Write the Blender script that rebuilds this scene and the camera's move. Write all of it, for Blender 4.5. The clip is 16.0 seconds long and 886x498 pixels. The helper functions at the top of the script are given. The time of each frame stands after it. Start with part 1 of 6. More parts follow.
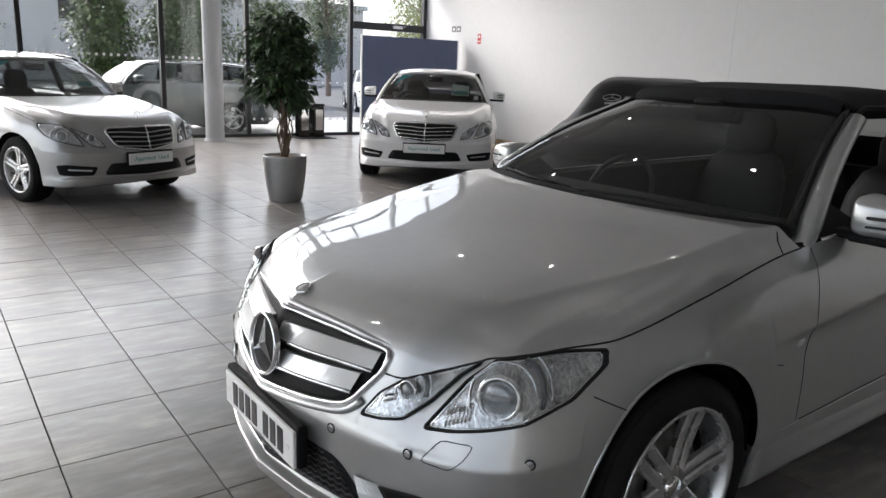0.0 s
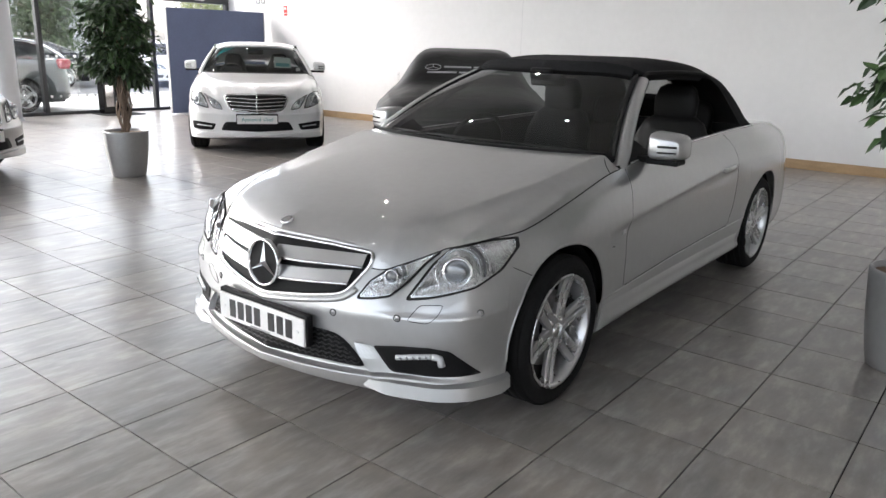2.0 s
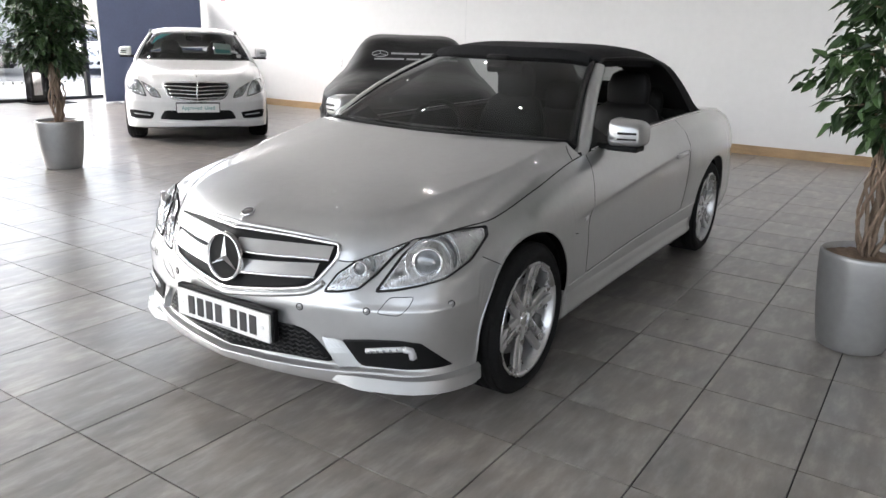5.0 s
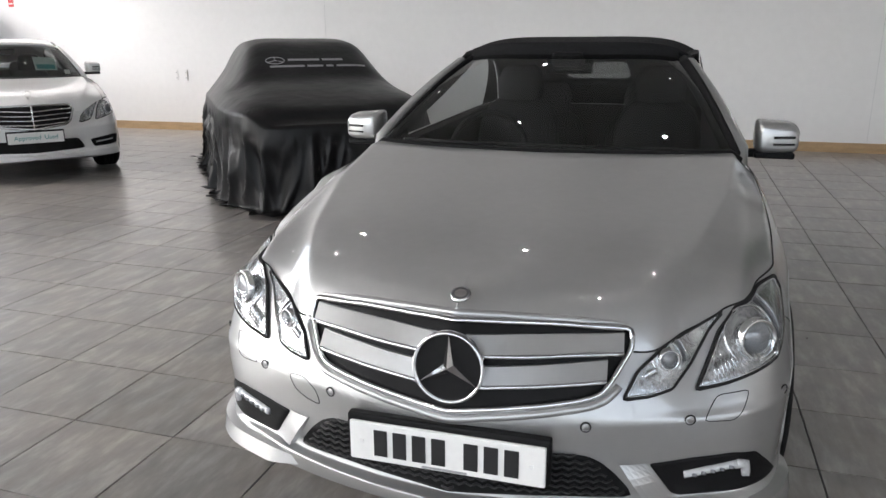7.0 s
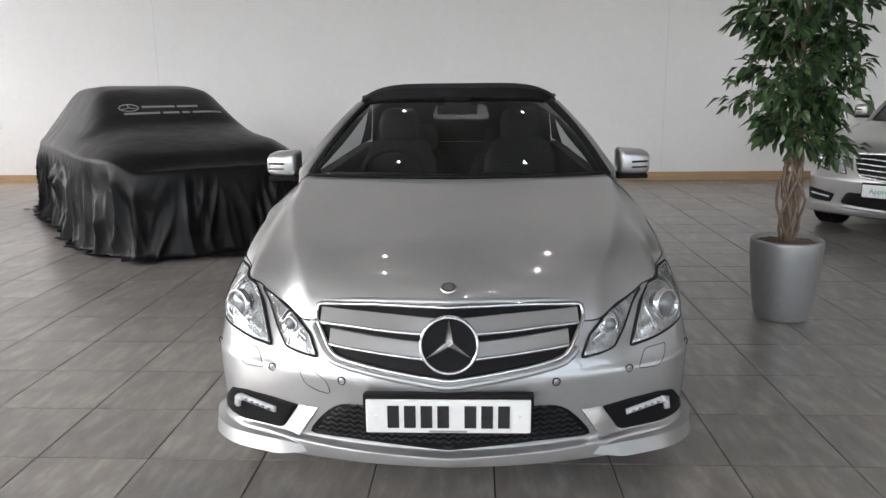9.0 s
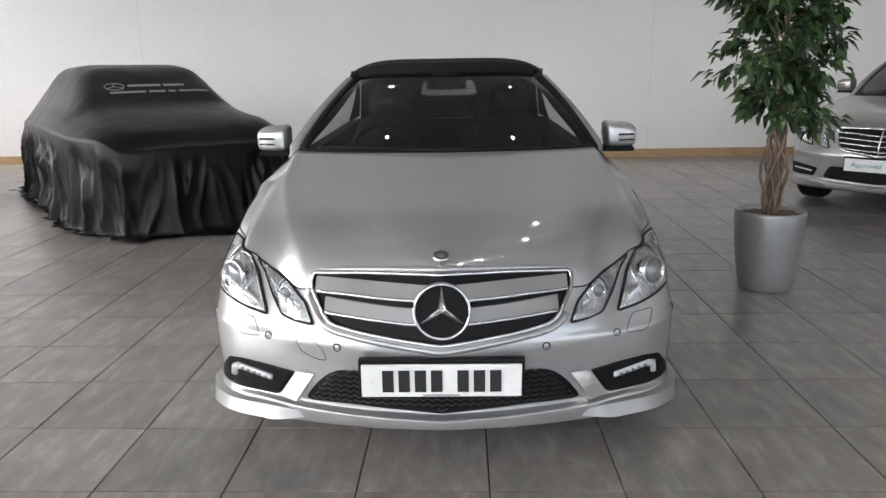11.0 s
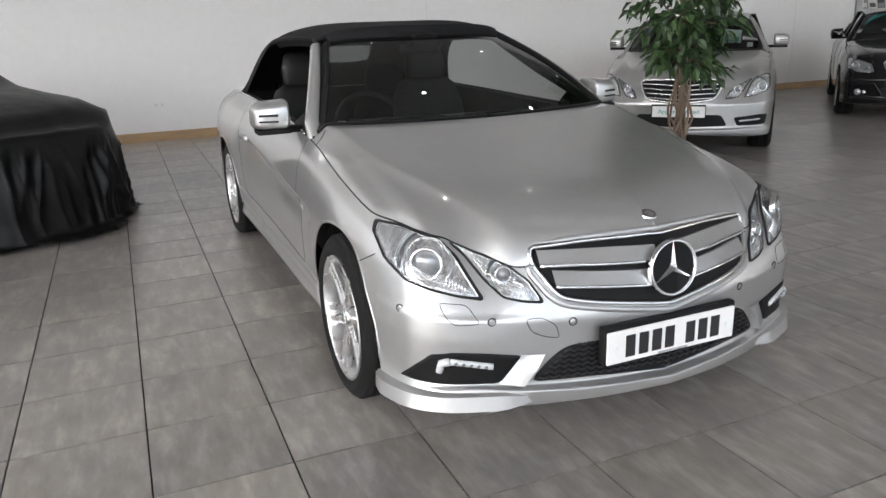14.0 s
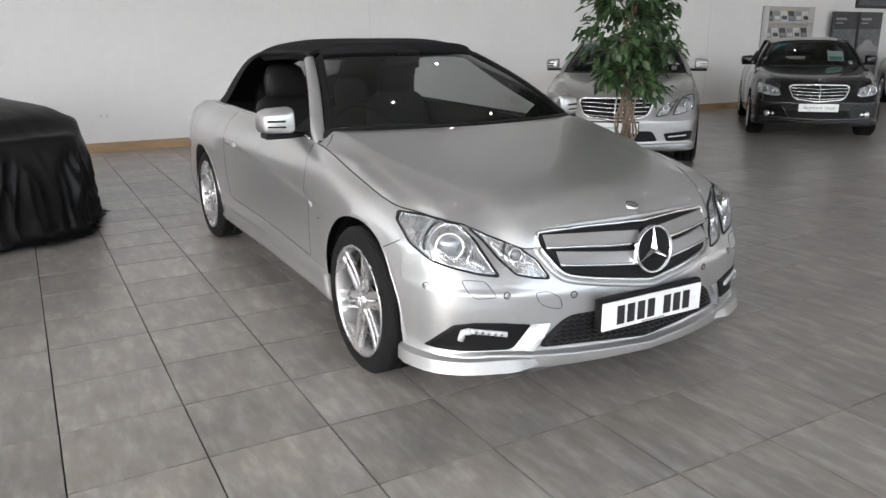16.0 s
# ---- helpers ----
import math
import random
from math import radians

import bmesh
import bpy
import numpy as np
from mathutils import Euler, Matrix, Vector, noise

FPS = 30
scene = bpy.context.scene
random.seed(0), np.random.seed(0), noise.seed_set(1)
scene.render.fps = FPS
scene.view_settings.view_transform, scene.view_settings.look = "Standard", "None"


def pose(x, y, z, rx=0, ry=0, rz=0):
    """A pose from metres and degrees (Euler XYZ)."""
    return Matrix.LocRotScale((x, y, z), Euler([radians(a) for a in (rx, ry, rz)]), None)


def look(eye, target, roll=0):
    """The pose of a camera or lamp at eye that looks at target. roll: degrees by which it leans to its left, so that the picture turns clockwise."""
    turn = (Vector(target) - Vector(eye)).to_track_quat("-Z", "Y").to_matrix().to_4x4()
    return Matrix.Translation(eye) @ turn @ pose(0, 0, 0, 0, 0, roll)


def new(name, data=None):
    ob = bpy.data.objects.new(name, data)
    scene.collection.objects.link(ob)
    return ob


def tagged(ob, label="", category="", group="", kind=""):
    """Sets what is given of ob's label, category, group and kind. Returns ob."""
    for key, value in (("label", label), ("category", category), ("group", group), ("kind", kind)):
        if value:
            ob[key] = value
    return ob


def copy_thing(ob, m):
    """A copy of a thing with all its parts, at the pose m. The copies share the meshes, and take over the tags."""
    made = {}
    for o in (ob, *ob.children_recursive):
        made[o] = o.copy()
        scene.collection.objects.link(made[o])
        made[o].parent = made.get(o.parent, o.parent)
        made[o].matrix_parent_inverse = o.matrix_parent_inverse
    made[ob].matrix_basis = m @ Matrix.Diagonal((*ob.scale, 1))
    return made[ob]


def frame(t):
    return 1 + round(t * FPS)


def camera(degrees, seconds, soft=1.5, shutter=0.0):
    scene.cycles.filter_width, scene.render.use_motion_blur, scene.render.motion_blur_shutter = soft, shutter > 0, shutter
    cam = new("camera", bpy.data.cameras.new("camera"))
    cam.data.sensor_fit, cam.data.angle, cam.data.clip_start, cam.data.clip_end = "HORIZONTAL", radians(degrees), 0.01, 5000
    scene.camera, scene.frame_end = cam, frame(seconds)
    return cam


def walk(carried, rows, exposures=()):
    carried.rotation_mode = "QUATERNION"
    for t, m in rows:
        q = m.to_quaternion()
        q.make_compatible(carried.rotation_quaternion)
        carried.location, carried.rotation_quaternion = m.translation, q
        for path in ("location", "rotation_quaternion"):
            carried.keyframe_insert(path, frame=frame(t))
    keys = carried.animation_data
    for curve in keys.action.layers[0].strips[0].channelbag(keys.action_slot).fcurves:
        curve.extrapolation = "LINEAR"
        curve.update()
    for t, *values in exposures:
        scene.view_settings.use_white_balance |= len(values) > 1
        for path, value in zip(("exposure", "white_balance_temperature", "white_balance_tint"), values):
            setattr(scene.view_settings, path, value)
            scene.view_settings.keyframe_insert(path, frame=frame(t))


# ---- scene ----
cam = camera(61.8, 16.0)
EXPOSE = [(0.0, 0.2, 6430, 14), (1.0, 0.66, 6430, 14), (2.0, 0.99, 6430, 14), (3.5, 1.04, 6430, 14), (5.9, 1.17, 6430, 14), (7.0, 0.76, 6430, 14), (9.5, 0.84, 6430, 14), (12.5, 0.88, 6430, 14), (16.0, 1.07, 6430, 14)]
SKY, LAMPS = 0.48, 185.0
PATH = [
    (0, (1.976, -0.77, 1.426), (0.398, 0.367, 0.96), 2.2),
    (0.5, (2.115, -1.197, 1.455), (0.746, 0.187, 0.996), 1.8),
    (1, (2.213, -1.442, 1.458), (0.918, 0.037, 1.089), 1.3),
    (1.5, (2.277, -1.678, 1.454), (1.109, -0.12, 0.996), 0.8),
    (2, (2.279, -1.74, 1.46), (1.085, -0.224, 0.933), 1.5),
    (2.5, (2.297, -1.759, 1.457), (1.111, -0.228, 0.958), 2.1),
    (3, (2.3, -1.777, 1.458), (1.108, -0.251, 0.953), 2.4),
    (3.5, (2.296, -1.778, 1.456), (1.107, -0.25, 0.952), 2.3),
    (3.7, (2.303, -1.786, 1.458), (1.114, -0.258, 0.958), 1.8),
    (5.8, (1.754, -1.675, 1.44), (0.767, -0.057, 0.801), 2.3),
    (6, (1.524, -1.635, 1.426), (0.542, -0.022, 0.768), 2.5),
    (6.2, (1.285, -1.632, 1.409), (0.314, -0.008, 0.759), 2.3),
    (6.5, (0.945, -1.632, 1.444), (0.104, 0.075, 0.83), 0.3),
    (6.8, (0.629, -1.605, 1.402), (-0.035, 0.198, 0.848), 0.2),
    (7, (0.499, -1.613, 1.413), (-0.074, 0.225, 0.871), -0.3),
    (7.5, (0.285, -1.728, 1.408), (0.079, 0.167, 0.804), -0.9),
    (8, (0.155, -1.941, 1.393), (-0.007, -0.058, 0.738), -1.8),
    (8.5, (0.104, -2.075, 1.433), (-0.015, -0.146, 0.92), -1.2),
    (9, (0.087, -2.169, 1.418), (-0.001, -0.218, 0.986), -0.6),
    (9.5, (0.086, -2.194, 1.399), (-0.013, -0.251, 0.932), 0.3),
    (9.7, (0.088, -2.2, 1.398), (0.003, -0.259, 0.923), 0.2),
    (11.8, (0.025, -2.235, 1.388), (-0.028, -0.297, 0.897), -1.0),
    (12, (-0.034, -2.223, 1.393), (-0.065, -0.286, 0.894), 1.3),
    (12.5, (-0.368, -2.164, 1.436), (-0.317, -0.232, 0.919), 3.0),
    (13, (-0.807, -1.951, 1.421), (-0.657, -0.028, 0.892), 0.5),
    (13.5, (-1.113, -1.774, 1.423), (-0.587, 0.076, 0.875), 2.5),
    (14, (-1.564, -1.789, 1.403), (-0.819, -0.026, 0.822), -1.8),
    (14.5, (-1.804, -1.927, 1.405), (-0.958, -0.209, 0.829), -1.0),
    (15, (-1.986, -1.952, 1.429), (-1.046, -0.265, 0.912), -0.6),
    (15.5, (-2.049, -1.988, 1.407), (-1.132, -0.31, 0.819), 0.1),
    (16, (-2.055, -1.988, 1.402), (-1.111, -0.309, 0.864), -0.4),
]
walk(cam, [(t, look(eye, target, roll)) for t, eye, target, roll in PATH], EXPOSE)

# ---- light ----
world = bpy.data.worlds.new("sky")
scene.world = world
world.use_nodes = True
wt = world.node_tree
sky = wt.nodes.new("ShaderNodeTexSky")
sky.sky_type = "NISHITA"
sky.sun_disc = False
sky.sun_elevation = radians(38)
sky.sun_rotation = radians(250)
sky.air_density, sky.dust_density = 1.0, 4.0
haze = wt.nodes.new("ShaderNodeHueSaturation")
haze.inputs["Saturation"].default_value = 0.35
wt.links.new(sky.outputs[0], haze.inputs["Color"])
wt.links.new(haze.outputs[0], wt.nodes["Background"].inputs[0])
wt.nodes["Background"].inputs[1].default_value = SKY
sun_data = bpy.data.lights.new("sun", "SUN")
sun_data.energy, sun_data.angle, sun_data.color = 1.2, radians(12), (1.0, 0.96, 0.9)
sun = new("sun", sun_data)
sun.matrix_world = look((-20, -8, 18), (0, 0, 0))


# ---- materials ----
def shade(m, base, rough, metal, coat=0.0, spec=0.5):
    b = m.node_tree.nodes["Principled BSDF"]
    b.inputs["Base Color"].default_value = (*base, 1)
    b.inputs["Roughness"].default_value = rough
    b.inputs["Metallic"].default_value = metal
    b.inputs["Coat Weight"].default_value = coat
    b.inputs["Coat Roughness"].default_value = 0.012
    b.inputs["Specular IOR Level"].default_value = spec
    return b


def mat(name, base, rough=0.5, metal=0.0, var=0.12, scale=6.0, bump=0.0, bscale=80.0, coat=0.0, spec=0.5, rvar=0.08, stretch=(1, 1, 1), tint=None):
    """A surface with colour and gloss that vary at two scales, and fine relief."""
    m = bpy.data.materials.new(name)
    m.use_nodes = True
    nt = m.node_tree
    b = shade(m, base, rough, metal, coat, spec)
    co = nt.nodes.new("ShaderNodeTexCoord")
    mp = nt.nodes.new("ShaderNodeMapping")
    mp.inputs["Scale"].default_value = stretch
    nt.links.new(co.outputs["Object"], mp.inputs[0])
    big, fine = nt.nodes.new("ShaderNodeTexNoise"), nt.nodes.new("ShaderNodeTexNoise")
    for n, s, d in ((big, scale, 4), (fine, scale * 9, 3)):
        n.inputs["Scale"].default_value, n.inputs["Detail"].default_value = s, d
        nt.links.new(mp.outputs[0], n.inputs["Vector"])
    add = nt.nodes.new("ShaderNodeMath")
    add.operation = "ADD"
    nt.links.new(big.outputs[0], add.inputs[0])
    nt.links.new(fine.outputs[0], add.inputs[1])
    ramp = nt.nodes.new("ShaderNodeMapRange")
    ramp.inputs[1].default_value, ramp.inputs[2].default_value = 0.7, 1.3
    nt.links.new(add.outputs[0], ramp.inputs[0])
    mix = nt.nodes.new("ShaderNodeMix")
    mix.data_type = "RGBA"
    t2 = tint or tuple(c * (1 - var) for c in base)
    mix.inputs[6].default_value = (*t2, 1)
    mix.inputs[7].default_value = (*[min(1, c * (1 + var)) for c in base], 1)
    nt.links.new(ramp.outputs[0], mix.inputs[0])
    nt.links.new(mix.outputs[2], b.inputs["Base Color"])
    rr = nt.nodes.new("ShaderNodeMapRange")
    rr.inputs[3].default_value, rr.inputs[4].default_value = max(0.02, rough - rvar), min(1, rough + rvar)
    nt.links.new(big.outputs[0], rr.inputs[0])
    nt.links.new(rr.outputs[0], b.inputs["Roughness"])
    if bump:
        bn = nt.nodes.new("ShaderNodeTexNoise")
        bn.inputs["Scale"].default_value, bn.inputs["Detail"].default_value = bscale, 3
        nt.links.new(mp.outputs[0], bn.inputs["Vector"])
        bu = nt.nodes.new("ShaderNodeBump")
        bu.inputs["Strength"].default_value, bu.inputs["Distance"].default_value = bump, 0.01
        nt.links.new(bn.outputs[0], bu.inputs["Height"])
        nt.links.new(bu.outputs[0], b.inputs["Normal"])
    return m


def paint(name, base, metal, rough, ior=1.85):
    """Car lacquer: a flake layer under a clear coat."""
    m = mat(name, base, rough, metal, var=0.03, scale=3, coat=1.0, rvar=0.02)
    nt = m.node_tree
    b = nt.nodes["Principled BSDF"]
    b.inputs["Coat IOR"].default_value = ior
    if not metal:
        b.inputs["Specular IOR Level"].default_value = 0.1
    if metal:
        co = nt.nodes["Texture Coordinate"]
        fl = nt.nodes.new("ShaderNodeTexVoronoi")
        fl.inputs["Scale"].default_value = 900
        nt.links.new(co.outputs["Object"], fl.inputs["Vector"])
        bu = nt.nodes.new("ShaderNodeBump")
        bu.inputs["Strength"].default_value, bu.inputs["Distance"].default_value = 0.03, 0.001
        nt.links.new(fl.outputs["Color"], bu.inputs["Height"])
        nt.links.new(bu.outputs[0], b.inputs["Normal"])
    return m


def glass(name, tint, ior=1.5, rough=0.0):
    m = bpy.data.materials.new(name)
    m.use_nodes = True
    nt = m.node_tree
    nt.nodes.remove(nt.nodes["Principled BSDF"])
    tr, gl, mx, fr, pw, ma = (nt.nodes.new("ShaderNode" + k) for k in ("BsdfTransparent", "BsdfGlossy", "MixShader", "LayerWeight", "Math", "Math"))
    tr.inputs[0].default_value = (*tint, 1)
    gl.inputs["Roughness"].default_value = rough
    pw.operation, ma.operation = "POWER", "MULTIPLY_ADD"
    pw.inputs[1].default_value = 4.5
    r0 = ((ior - 1) / (ior + 1)) ** 2 * 1.7
    ma.inputs[1].default_value, ma.inputs[2].default_value = 1 - r0, r0
    nt.links.new(fr.outputs["Facing"], pw.inputs[0])
    nt.links.new(pw.outputs[0], ma.inputs[0])
    nt.links.new(ma.outputs[0], mx.inputs[0])
    nt.links.new(tr.outputs[0], mx.inputs[1])
    nt.links.new(gl.outputs[0], mx.inputs[2])
    nt.links.new(mx.outputs[0], nt.nodes["Material Output"].inputs[0])
    return m


def glow(name, col, strength):
    m = bpy.data.materials.new(name)
    m.use_nodes = True
    b = shade(m, col, 0.4, 0)
    b.inputs["Emission Color"].default_value = (*col, 1)
    b.inputs["Emission Strength"].default_value = strength
    return m


def tile_material():
    """Grey-taupe porcelain with streaks that run along y, each tile a little different."""
    m = bpy.data.materials.new("porcelain_tile")
    m.use_nodes = True
    nt = m.node_tree
    b = shade(m, (0.3, 0.28, 0.26), 0.3, 0)
    geo, oi = nt.nodes.new("ShaderNodeNewGeometry"), nt.nodes.new("ShaderNodeObjectInfo")
    s = nt.nodes.new("ShaderNodeMath")
    s.operation = "ADD"
    nt.links.new(oi.outputs["Random"], s.inputs[0])
    nt.links.new(geo.outputs["Random Per Island"], s.inputs[1])
    fr = nt.nodes.new("ShaderNodeMath")
    fr.operation = "FRACT"
    nt.links.new(s.outputs[0], fr.inputs[0])
    off = nt.nodes.new("ShaderNodeVectorMath")
    off.operation = "SCALE"
    off.inputs[0].default_value = (37, 53, 0)
    nt.links.new(fr.outputs[0], off.inputs["Scale"])
    pos = nt.nodes.new("ShaderNodeVectorMath")
    pos.operation = "ADD"
    nt.links.new(geo.outputs["Position"], pos.inputs[0])
    nt.links.new(off.outputs[0], pos.inputs[1])
    mp = nt.nodes.new("ShaderNodeMapping")
    mp.inputs["Scale"].default_value = (1, 0.28, 1)
    nt.links.new(pos.outputs[0], mp.inputs[0])
    streak, cloud, grain = (nt.nodes.new("ShaderNodeTexNoise") for _ in range(3))
    for n, sc, d, src in ((streak, 14, 6, mp), (cloud, 3.2, 3, pos), (grain, 160, 2, pos)):
        n.inputs["Scale"].default_value, n.inputs["Detail"].default_value = sc, d
        n.inputs["Roughness"].default_value = 0.6
        nt.links.new(src.outputs[0], n.inputs["Vector"])
    ramp = nt.nodes.new("ShaderNodeValToRGB")
    e = ramp.color_ramp.elements
    e[0].position, e[0].color = 0.3, (0.18, 0.17, 0.16, 1)
    e[1].position, e[1].color = 0.72, (0.36, 0.345, 0.325, 1)
    mid = ramp.color_ramp.elements.new(0.5)
    mid.color = (0.235, 0.224, 0.21, 1)
    nt.links.new(streak.outputs[0], ramp.inputs[0])
    warm = nt.nodes.new("ShaderNodeMix")
    warm.data_type, warm.blend_type = "RGBA", "MULTIPLY"
    warm.inputs[0].default_value = 1.0
    wr = nt.nodes.new("ShaderNodeValToRGB")
    e = wr.color_ramp.elements
    e[0].position, e[0].color = 0.35, (0.86, 0.87, 0.88, 1)
    e[1].position, e[1].color = 0.65, (1.08, 1.04, 1.0, 1)
    nt.links.new(cloud.outputs[0], wr.inputs[0])
    nt.links.new(ramp.outputs[0], warm.inputs[6])
    nt.links.new(wr.outputs[0], warm.inputs[7])
    each = nt.nodes.new("ShaderNodeMapRange")
    each.inputs[3].default_value, each.inputs[4].default_value = 0.86, 1.1
    nt.links.new(fr.outputs[0], each.inputs[0])
    out = nt.nodes.new("ShaderNodeVectorMath")
    out.operation = "SCALE"
    nt.links.new(warm.outputs[2], out.inputs[0])
    nt.links.new(each.outputs[0], out.inputs["Scale"])
    nt.links.new(out.outputs[0], b.inputs["Base Color"])
    rr = nt.nodes.new("ShaderNodeMapRange")
    rr.inputs[3].default_value, rr.inputs[4].default_value = 0.24, 0.38
    nt.links.new(streak.outputs[0], rr.inputs[0])
    nt.links.new(rr.outputs[0], b.inputs["Roughness"])
    bu = nt.nodes.new("ShaderNodeBump")
    b.inputs["Coat Weight"].default_value = 0.35
    b.inputs["Coat Roughness"].default_value = 0.2
    bu.inputs["Strength"].default_value, bu.inputs["Distance"].default_value = 0.12, 0.002
    nt.links.new(grain.outputs[0], bu.inputs["Height"])
    nt.links.new(bu.outputs[0], b.inputs["Normal"])
    return m


M_TILE = tile_material()
M_GROUT = mat("grout", (0.042, 0.041, 0.04), 0.95, bump=0.3, spec=0.1)
M_WALL = mat("white_wall_paint", (0.8, 0.8, 0.795), 0.6, var=0.02, scale=1.2, bump=0.05, bscale=120)
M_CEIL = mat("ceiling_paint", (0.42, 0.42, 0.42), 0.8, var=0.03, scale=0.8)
M_OAK = mat("oak_skirting", (0.42, 0.29, 0.16), 0.45, var=0.2, scale=4, stretch=(1, 6, 6), bump=0.06)
M_BLACKMETAL = mat("black_frame_paint", (0.02, 0.021, 0.023), 0.4, var=0.2)
M_GREYMETAL = mat("grey_metal_paint", (0.5, 0.51, 0.52), 0.45, var=0.05)
M_WINDOW = glass("window_glass", (0.93, 0.95, 0.95))
M_BLUE = mat("blue_board", (0.10, 0.125, 0.215), 0.6, var=0.06, scale=3)
M_WHITE = mat("white_plastic", (0.78, 0.78, 0.77), 0.4, var=0.03)
M_SILVER = paint("silver_lacquer", (0.47, 0.476, 0.47), 0.76, 0.36)
M_SILVER2 = paint("iridium_lacquer", (0.34, 0.34, 0.335), 0.75, 0.38)
M_WHITEPAINT = paint("white_lacquer", (0.82, 0.82, 0.81), 0.0, 0.3)
M_BLACKPAINT = paint("black_lacquer", (0.007, 0.007, 0.008), 0.0, 0.25, 1.45)
M_GREYPAINT = paint("grey_lacquer", (0.05, 0.06, 0.057), 0.4, 0.4, 1.5)
M_CHROME = mat("chrome", (0.8, 0.8, 0.8), 0.1, 1.0, var=0.03, rvar=0.03)
M_DARKTRIM = mat("black_plastic_trim", (0.006, 0.006, 0.0065), 0.6, var=0.2, bump=0.1, bscale=300, spec=0.2)
M_MESHTRIM = mat("satin_black_mesh", (0.014, 0.014, 0.0145), 0.35, var=0.15)
M_GLOSSBLACK = mat("gloss_black", (0.008, 0.008, 0.008), 0.12, var=0.1)
M_RUBBER = mat("tyre_rubber", (0.01, 0.01, 0.01), 0.8, var=0.2, bump=0.15, bscale=120, spec=0.18)
M_ALLOY = mat("alloy_wheel", (0.62, 0.62, 0.62), 0.28, 0.85, var=0.06, scale=12, coat=0.5)
M_DISC = mat("brake_steel", (0.3, 0.29, 0.28), 0.4, 0.9, var=0.15)
M_GAP = mat("panel_gap", (0.012, 0.012, 0.012), 0.9)
M_CARGLASS = glass("car_glass", (0.46, 0.485, 0.48), 1.65)
M_REARGLASS = glass("rear_glass", (0.42, 0.425, 0.42))
M_LAMPGLASS = glass("lamp_glass", (0.9, 0.92, 0.93), 1.45)
M_REFLECTOR = mat("lamp_reflector", (0.62, 0.62, 0.62), 0.2, 0.85, var=0.5, scale=16, bump=0.3, bscale=30, stretch=(1, 1, 0.35))
M_LAMPDARK = mat("lamp_housing", (0.12, 0.12, 0.125), 0.3, 0.4, var=0.3, scale=14)
M_LENS = mat("projector_lens", (0.22, 0.23, 0.24), 0.05, 0.3, var=0.2, scale=20, coat=1)
M_LED = mat("led_strip", (0.6, 0.61, 0.62), 0.2, 0.2, var=0.15, scale=60)
M_PLATE = mat("white_plate", (0.82, 0.82, 0.8), 0.35, var=0.03)
M_INK = mat("black_ink", (0.015, 0.015, 0.016), 0.4)
M_TEAL = mat("teal_ink", (0.05, 0.3, 0.3), 0.5)
M_TINT = mat("teal_reflection", (0.02, 0.42, 0.46), 0.2, var=0.1)
M_LEATHER = mat("black_leather", (0.008, 0.0078, 0.0078), 0.55, var=0.15, scale=12, bump=0.15, bscale=220, spec=0.3)
M_SOFTTOP = mat("soft_top_cloth", (0.012, 0.012, 0.013), 0.9, var=0.2, scale=14, bump=0.25, bscale=500, spec=0.2)
M_COVER = mat("satin_cover_cloth", (0.005, 0.005, 0.0055), 0.38, var=0.25, scale=5, bump=0.5, bscale=9, spec=0.22, stretch=(1, 1, 0.22))
M_GREYPRINT = mat("grey_print", (0.32, 0.32, 0.33), 0.6)
M_POT = mat("silver_pot", (0.37, 0.37, 0.365), 0.38, 0.55, var=0.06, scale=3)
M_SOIL = mat("potting_bark", (0.2, 0.14, 0.095), 0.9, var=0.45, scale=30, bump=0.8, bscale=60)
M_BARK = mat("stem_bark", (0.2, 0.145, 0.105), 0.8, var=0.3, scale=20, bump=0.4, bscale=60, stretch=(1, 1, 0.3))
M_RED = mat("red_sign", (0.6, 0.05, 0.05), 0.4)
M_SIGN = mat("sign_grey", (0.16, 0.17, 0.17), 0.5)


def leaf_material(name, a, c):
    m = mat(name, a, 0.38, 0, var=0.3, scale=2, spec=0.5)
    nt = m.node_tree
    b = nt.nodes["Principled BSDF"]
    g = nt.nodes.new("ShaderNodeNewGeometry")
    mix = nt.nodes.new("ShaderNodeMix")
    mix.data_type = "RGBA"
    mix.inputs[6].default_value, mix.inputs[7].default_value = (*a, 1), (*c, 1)
    nt.links.new(g.outputs["Random Per Island"], mix.inputs[0])
    nt.links.new(mix.outputs[2], b.inputs["Base Color"])
    return m


M_LEAF = leaf_material("ficus_leaf", (0.012, 0.03, 0.011), (0.05, 0.1, 0.03))
M_TREELEAF = leaf_material("tree_leaf", (0.033, 0.065, 0.02), (0.12, 0.18, 0.05))


# ---- mesh helpers ----
def link_mesh(name, verts, faces, material, parent=None, label="", smooth=True):
    me = bpy.data.meshes.new(name)
    me.from_pydata([tuple(map(float, v)) for v in verts], [], [tuple(map(int, f)) for f in faces])
    if smooth:
        me.polygons.foreach_set("use_smooth", [True] * len(me.polygons))
    me.materials.append(material)
    me.update()
    ob = new(name, me)
    ob.parent = parent
    if label:
        ob["label"] = label
    return ob


def part(name, bm, material, parent, label="", smooth=False):
    me = bpy.data.meshes.new(name)
    bm.normal_update()
    bm.to_mesh(me)
    bm.free()
    if smooth:
        me.polygons.foreach_set("use_smooth", [True] * len(me.polygons))
    me.materials.append(material)
    ob = new(name, me)
    ob.parent = parent
    if label:
        ob["label"] = label
    return ob


